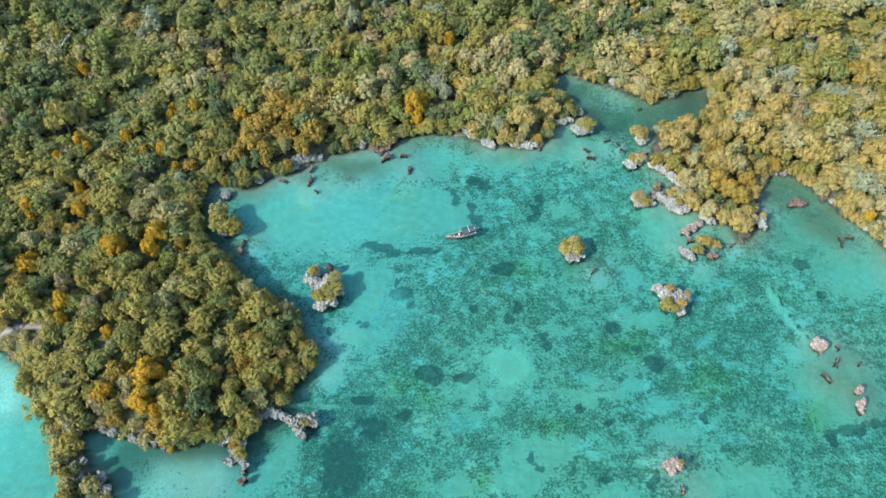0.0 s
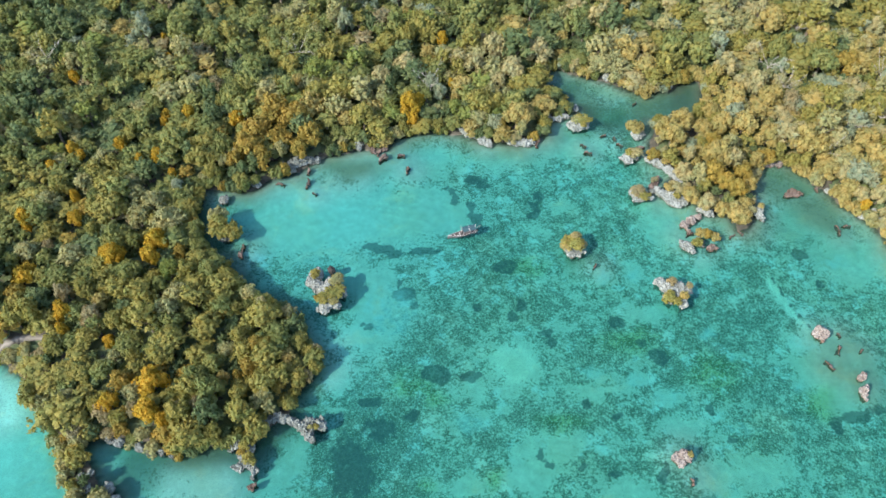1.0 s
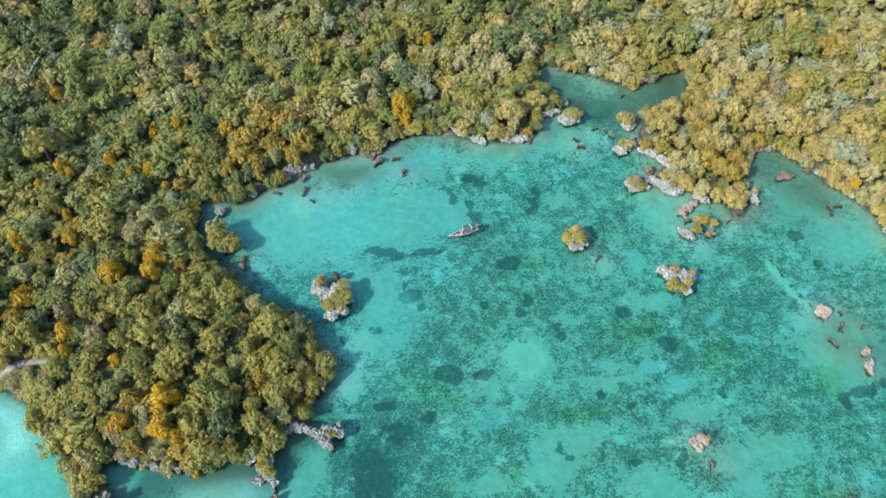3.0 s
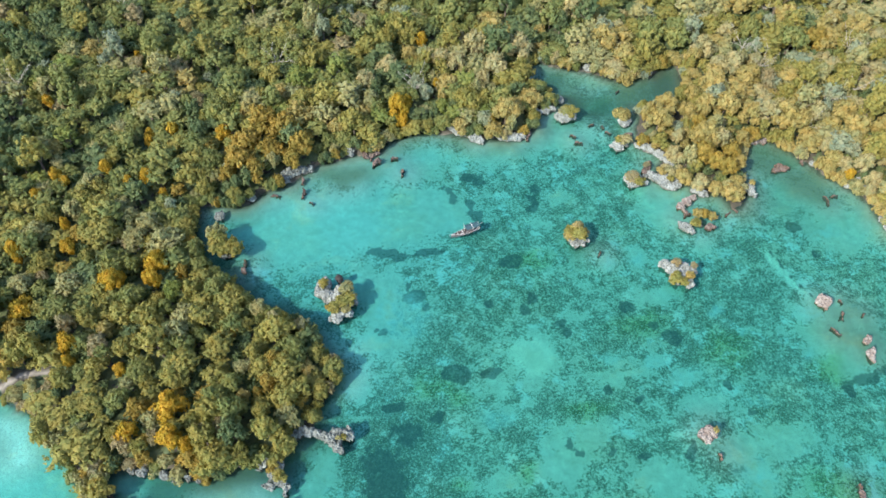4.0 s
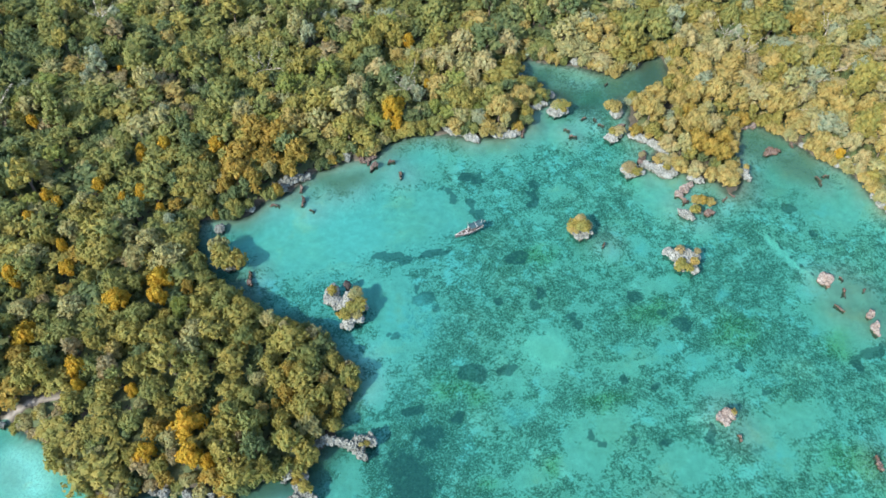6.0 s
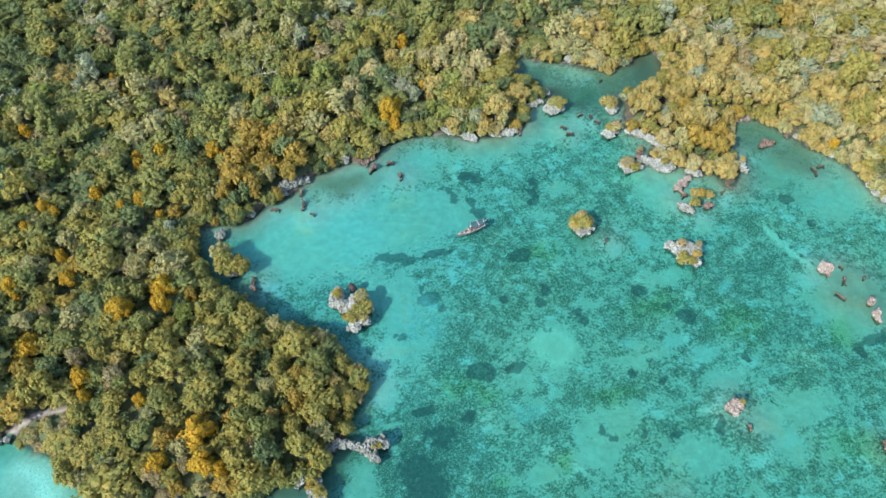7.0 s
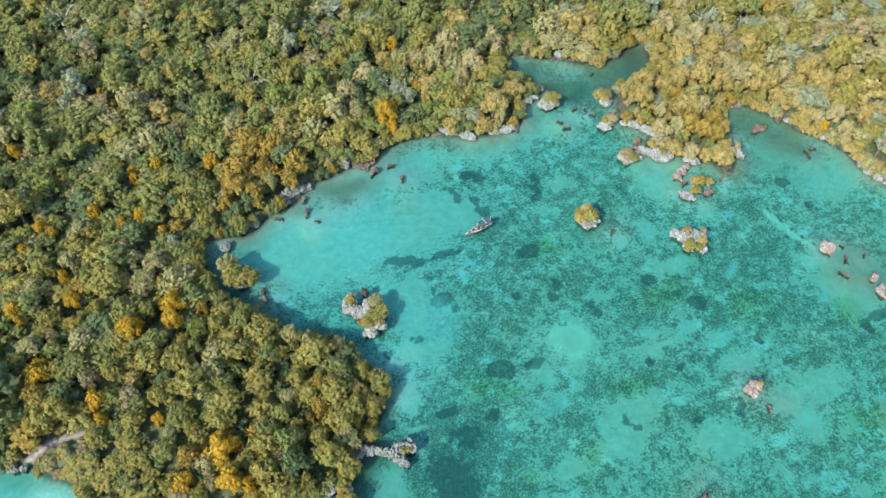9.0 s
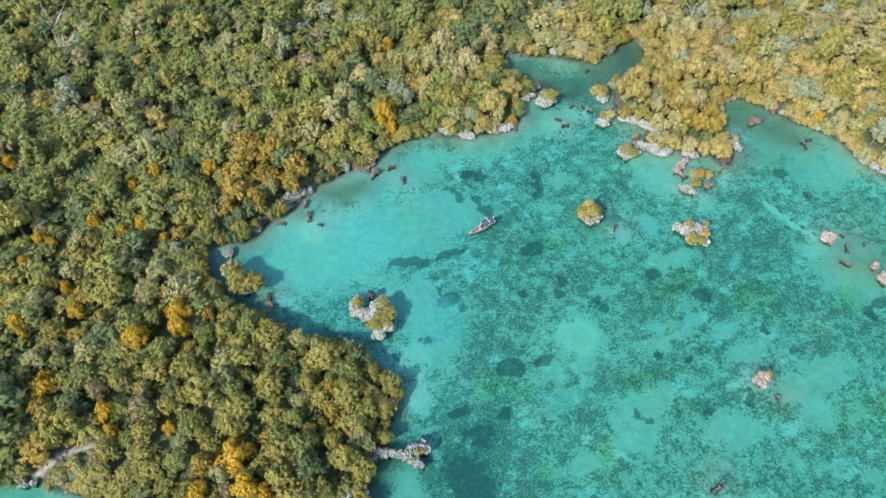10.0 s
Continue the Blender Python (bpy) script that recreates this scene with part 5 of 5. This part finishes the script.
cx, cy = ux[:-1, :-1], uy[:-1, :-1]
seen_ = np.zeros(cx.shape, bool)
for (x0, y0), (x1, y1) in zip(VIEW, VIEW[1:] + VIEW[:1]):
    if y0 != y1:
        seen_ ^= ((y0 > cy) != (y1 > cy)) & (cx < (x1 - x0) * (cy - y0) / (y1 - y0) + x0)
quad_ok &= seen_
ui = np.arange(ux.size).reshape(ux.shape)
uq = np.stack([ui[:-1, :-1], ui[:-1, 1:], ui[1:, 1:], ui[1:, :-1]], -1)[quad_ok]
used, inv = np.unique(uq, return_inverse=True)
jit = rng.uniform(-0.25, 0.25, (len(used), 2))
under_v = np.stack([ux.ravel()[used] + jit[:, 0], uy.ravel()[used] + jit[:, 1], uz.ravel()[used]], 1)
tagged(new("undergrowth", mesh_from("undergrowth", under_v, inv.reshape(-1, 4), [LEAF["scrub"]])), "low dark green scrub between the trees", "undergrowth", kind="stuff")
# shrubs that hang over the bank
bank = SHORE[2:-6]
for (x0, y0), (x1, y1) in zip(bank, bank[1:]):
    far = math.hypot(x1 - x0, y1 - y0)
    nx, ny = -(y1 - y0) / far, (x1 - x0) / far
    for q in np.arange(rng.uniform(0.2, 1.2), far, 2.1):
        if rng.random() < 0.06:
            continue
        o = rng.uniform(-0.1, 1.0)
        x, y = x0 + (x1 - x0) * q / far + nx * o, y0 + (y1 - y0) * q / far + ny * o
        if not in_view(x, y) or near_spit(x, y) or (52 < x < 79 and 104 < y < 140) or any((x - a) ** 2 + (y - b) ** 2 < (0.9 + 0.5 * c) ** 2 for a, b, c, h in WHITE + GREY):
            continue
        off, by = path_side(x, y)
        if by and -1.5 < off < 1.5:
            continue
        r = rng.uniform(1.4, 2.4) if not by else rng.uniform(1.1, 1.6)
        k = 10 + int(rng.integers(0, 6))
        tree(x, y, height(x, y), k, sort_of(x, y, rng), (r / 2.6, r / 2.6, rng.uniform(0.7, 1.3) if not by else rng.uniform(0.3, 0.5)), rng.uniform(0, 360), " on the bank", "shrubs along the bank")
for x, y, r, sort in [(-64.6, 61.4, 1.7, "olive"), (-67.4, 62.6, 1.9, "dry"), (-69.6, 64.4, 1.6, "olive"), (-62.0, 63.2, 1.3, "dry")]:
    tree(x, y, height(x, y), 1, sort, (r / 2.6, r / 2.6, 0.55 + 0.12 * r), 40 * r, " among the woods", "trees round the lagoon")
# low shrubs between the path and the bay
for i in range(260):
    x, y = rng.uniform(-98, -80), rng.uniform(66, 83)
    off, by = path_side(x, y)
    if -98 < x < -82 and (-9 < off < -2.2 or 1.5 < off < 2.6) and shore_distance(np.array([(x, y)]))[0] > 0.4 and free(x, y, 0.9, 0.5):
        cells.setdefault((int(x // 5), int(y // 5)), []).append((x, y, 1.0))
        r = rng.uniform(1.0, 1.5)
        tree(x, y, height(x, y), 10 + i % 3, ("olive", "dry", "olive", "grey")[i % 4], (r / 2.6, r / 2.6, rng.uniform(0.35, 0.5)), rng.uniform(0, 360), " below a sandy path", "shrubs along the bank")
root = tagged(new("woodland"), "dense mangrove woodland canopy in greens, olive and tan", "woods", kind="stuff")
pieces, mats, index = [], [], []
for what, items in woods.items():
    if what != "trunk":
        v, f = join(items)
        pieces.append((v, f))
        index.append(np.full(len(f), len(mats)))
        mats.append(LEAF[what])
v, f = join(pieces)
me = mesh_from("canopy", v, f, mats, np.concatenate(index), np.zeros(len(f), bool))
tagged(child("canopy", me, root), kind="stuff")
v, f = join(woods["trunk"])
tagged(child("trunks", mesh_from("trunks", v, f, [BARK]), root), kind="stuff")



# ---- bare pale trees in the canopy ----
def bare_tree(x, y, seed, tall):
    rg = np.random.default_rng(seed)
    root = new("bare_tree")
    root.location = (x, y, height(x, y) - 0.1)
    z0 = tall * 0.55
    part("trunk", bm_from(*tube((0, 0, -0.2), (0.2, 0.1, z0), 0.16, 0.11, 7)), BARE, root)
    for k in range(6):
        a = k * 1.05 + rg.uniform(-0.3, 0.3)
        p = np.array((0.2, 0.1, z0 - rg.uniform(0, 0.6)))
        d = np.array((math.cos(a), math.sin(a), rg.uniform(0.5, 1.3)))
        pieces = []
        for step in range(4):
            q = p + d * tall * 0.13
            pieces.append(tube(p, q, 0.06 - 0.012 * step, 0.05 - 0.012 * step, 5))
            for _ in range(3):
                t = d + rg.normal(0, 0.6, 3)
                pieces.append(tube(q, q + t * tall * 0.10, 0.025, 0.01, 4))
            p, d = q, d + rg.normal(0, 0.25, 3)
        part("limb", bm_from(*join(pieces)), BARE, root)
    return tagged(root, "bare pale grey tree without leaves among the woods", "tree", "bare trees in the woods")


for i, (x, y, tall) in enumerate(BARE_SPOTS):
    bare_tree(x, y, 900 + i, tall)

# ---- scrub on the islets ----
# x, y, base, reach, height factor, kind: scrub and trees on the islets
SCRUB = [(-28.4, 94.8, 2.0, 1.3, 0.4, "olive"), (-23.6, 92.8, 2.1, 1.8, 0.5, "grey"), (-23.2, 89.9, 2.0, 1.9, 0.5, "olive"), (-24.7, 89.4, 2.2, 1.7, 0.45, "olive"), (-26.5, 88.4, 1.9, 1.6, 0.4, "olive"), (-27.6, 88.7, 1.8, 0.9, 0.3, "mustard"), (-24.0, 87.6, 1.8, 1.1, 0.35, "grey"),
         (30.8, 102.2, 0.6, 2.8, 0.75, "olive"), (29.1, 101.7, 0.8, 1.6, 0.5, "ochre"), (32.3, 101.9, 0.8, 1.6, 0.5, "dry"), (31.2, 103.6, 0.9, 1.5, 0.75, "tan"),
         (51.1, 90.7, 1.5, 1.2, 0.4, "dry"), (54.9, 89.6, 1.3, 0.9, 0.4, "dry"), (49.9, 87.1, 1.2, 1.6, 0.45, "olive"), (51.3, 86, 1.1, 1.3, 0.4, "olive"), (53, 86.9, 1.2, 1.1, 0.6, "ochre"), (48.9, 86.2, 0.8, 0.9, 0.3, "olive")]
SCRUB += [(38.6, 141.8, 1.6, 2.4, 0.4, "olive"), (37.0, 142.4, 1.6, 1.6, 0.35, "grey"), (51.4, 138.6, 0.9, 2.5, 0.9, "ochre"), (50.4, 130.4, 0.8, 1.9, 0.5, "tan"), (48.8, 130.6, 1.0, 1.2, 0.4, "olive"), (48.6, 117.6, 1.2, 2.0, 0.45, "dry"),
          (50.0, 116.2, 1.1, 1.6, 0.4, "olive"), (61, 104.4, 0.6, 1.4, 0.6, "ochre"), (62.5, 104, 0.6, 1.5, 0.6, "mustard"), (64.2, 103.2, 0.5, 1.3, 0.5, "ochre"), (59.6, 101.6, 0.9, 1.4, 0.5, "olive"),
          (56.2, 118.4, 1.4, 1.4, 0.35, "ochre"), (58.3, 118.6, 1.5, 1.3, 0.4, "tan"), (77.2, 111.6, 1.9, 0.9, 0.3, "ochre"), (53.6, 121.4, 0.8, 1.0, 0.35, "dry"), (57.4, 127.2, 1.4, 1.2, 0.3, "ochre"), (60.2, 121.6, 1.5, 1.4, 0.45, "tan"), (59.8, 124.2, 1.4, 1.2, 0.5, "ochre"), (60.4, 116.6, 1.4, 1.5, 0.5, "ochre"), (57.8, 115.6, 1.5, 1.0, 0.3, "olive")]
SCRUB += [(-51.6, 108.6, 0.4, 3.1, 1.35, "olive"), (-48.8, 107.6, 0.4, 2.6, 1.15, "olive"), (-52.4, 112, 0.3, 2.5, 1.3, "grey"), (-27, 58.8, 1.8, 0.6, 0.3, "grey"),
          (-39.4, 55.6, 1.3, 1.2, 0.4, "olive"), (-38.6, 53.2, 1.2, 1.3, 0.4, "olive"), (-40.1, 54.4, 1.2, 0.9, 0.3, "mustard"), (-37.6, 52.4, 1.1, 0.8, 0.3, "olive"), (-26.0, 58.9, 1.8, 0.7, 0.25, "olive"), (-36.6, 61.8, 1.4, 1.3, 0.5, "olive"), (46.2, 51.2, 1.2, 0.7, 0.4, "ochre"), (-65, 46.5, 0.8, 1.9, 0.8, "grey")]
for i, (x, y, z, r, hf, sort) in enumerate(SCRUB):
    k = 10 + i % 3
    tree(x, y, z, k, sort, (r / 2.6, r / 2.6, hf), i * 77 % 360, " on a rock islet", "scrub on the islets")


# ---- the boat ----
PAINT = plain("boat_paint", (0.13, 0.115, 0.115), 0.55, 0.3)
PLANK = plain("deck_planks", (0.10, 0.085, 0.08), 0.7, 0.3)
TARP = plain("canopy_cloth", (0.035, 0.085, 0.10), 0.75, 0.2)
POLE = plain("pole_wood", (0.60, 0.57, 0.54), 0.6, 0.2)
DARK = plain("hull_inside", (0.10, 0.075, 0.06), 0.8, 0.2)
CLOTH = plain("bundle_cloth", (0.45, 0.43, 0.42), 0.8, 0.2)


def box(cx, cy, cz, sx, sy, sz, bev=0.02):
    bm = bmesh.new()
    bmesh.ops.create_cube(bm, size=1.0, matrix=Matrix.Translation((cx, cy, cz)) @ Matrix.Diagonal((sx, sy, sz, 1)))
    bmesh.ops.bevel(bm, geom=list(bm.edges), offset=bev, segments=1, affect="EDGES")
    return bm


def rod(p0, p1, r0, r1, sides=8):
    return bm_from(*tube(p0, p1, r0, r1, sides))


def dhow(x, y, turn):
    root = new("dhow")
    root.matrix_world = pose(x, y, 0, 0, 0, turn)
    st, ring = [], 13
    verts, faces = [], []
    for i in range(15):
        t = i / 14
        xx = -3.5 + 7.0 * t + (0.55 if i == 14 else 0)
        half = 0.80 * math.sin(math.pi * min(1, 0.16 + 0.84 * t)) ** 0.62 if i < 14 else 0.03
        half = max(half, 0.03) if t > 0.5 else 0.52 + 0.28 * smooth(0, 0.45, np.array(t))
        sheer = 0.62 + 0.55 * max(0, t - 0.45) ** 2 * 2.2 + 0.18 * (1 - t) ** 2
        for j in range(ring):
            a = math.pi * j / (ring - 1)
            verts.append((xx, -math.cos(a) * half, sheer - (sheer + 0.45) * math.sin(a) ** 0.8))
    for i in range(14):
        for j in range(ring - 1):
            p = i * ring + j
            faces.append((p, p + 1, p + ring + 1, p + ring))
    faces.append(tuple(range(ring)))
    bm = bm_from(verts, faces)
    bmesh.ops.solidify(bm, geom=list(bm.faces), thickness=0.06)
    part("hull", bm, PAINT, root, "weathered pale-painted plank hull")
    rim = []
    for s in (-1, 1):
        for i in range(14):
            a, b = verts[i * ring + (0 if s < 0 else ring - 1)], verts[(i + 1) * ring + (0 if s < 0 else ring - 1)]
            rim.append(tube((a[0], a[1], a[2] + 0.02), (b[0], b[1], b[2] + 0.02), 0.04, 0.04, 5))
    part("gunwale", bm_from(*join(rim)), POLE, root, "whitish gunwale rail")
    part("deck", bm_from([(-3.4, -0.5, 0.3), (-3.4, 0.5, 0.3), (0.5, 0.7, 0.3), (2.9, 0.36, 0.42), (2.9, -0.36, 0.42), (0.5, -0.7, 0.3)], [(0, 1, 2, 3, 4, 5)]), PLANK, root, "worn brown deck boards")
    for xx in (0.9, 2.2):
        part("thwart", box(xx, 0, 0.62, 0.2, 1.25 - 0.3 * (xx - 0.9), 0.06), POLE, root)
    # awning on its posts
    cv, cf = [], []
    for i in range(7):
        for j in range(7):
            u, w = i / 6, j / 6
            cv.append((-3.1 + 3.3 * u, -0.85 + 1.7 * w, 1.98 + 0.22 * math.sin(math.pi * w) - 0.05 * math.sin(math.pi * u * 3) ** 2))
    for i in range(6):
        for j in range(6):
            p = i * 7 + j
            cf.append((p, p + 1, p + 8, p + 7))
    bm = bm_from(cv, cf)
    bmesh.ops.solidify(bm, geom=list(bm.faces), thickness=0.03)
    part("canopy", bm, TARP, root, "dark blue-green cloth awning")
    for xx in (-3.0, -1.45, 0.1):
        for s in (-1, 1):
            part("post", rod((xx, s * 0.66, 0.3), (xx, s * 0.8, 2.0), 0.035, 0.03), POLE, root)
    part("crossbar", rod((-1.45, -1.0, 2.26), (-1.45, 1.0, 2.26), 0.05, 0.05), POLE, root, "pale spar laid over the awning")
    part("mast", rod((0.55, 0, 0.2), (0.75, 0, 4.2), 0.06, 0.035), POLE, root, "short raked pale mast")
    part("stern_mast", rod((-2.9, 0.3, 0.3), (-3.0, 0.3, 3.4), 0.06, 0.04), POLE, root)
    part("bowsprit", rod((3.0, 0, 0.85), (4.6, 0, 1.15), 0.06, 0.035), POLE, root)
    part("stern_spar", rod((-3.2, -0.2, 0.9), (-4.6, -0.5, 1.3), 0.05, 0.035), POLE, root)
    part("rudder", box(-3.7, 0, 0.1, 0.45, 0.06, 1.2), PLANK, root)
    part("bow_post", box(3.65, 0, 0.95, 0.12, 0.12, 0.7), POLE, root)
    for xx, yy, s in ((1.35, 0.25, 0.4), (0.35, -0.3, 0.5), (1.6, -0.2, 0.35)):
        bm = bmesh.new()
        bmesh.ops.create_icosphere(bm, subdivisions=2, radius=s * 0.6, matrix=Matrix.Translation((xx, yy, 0.3 + s * 0.35)) @ Matrix.Diagonal((1.2, 0.9, 0.6, 1)))
        part("bundle", bm, CLOTH if yy > 0 else DARK, root, "stowed cloth bundle" if yy > 0 else "dark bundle on the deck")
    return tagged(root, "moored wooden dhow with a dark awning and pale rails", "boat")


dhow(5.3, 106.8, 195.6).scale = (0.96, 0.96, 0.96)
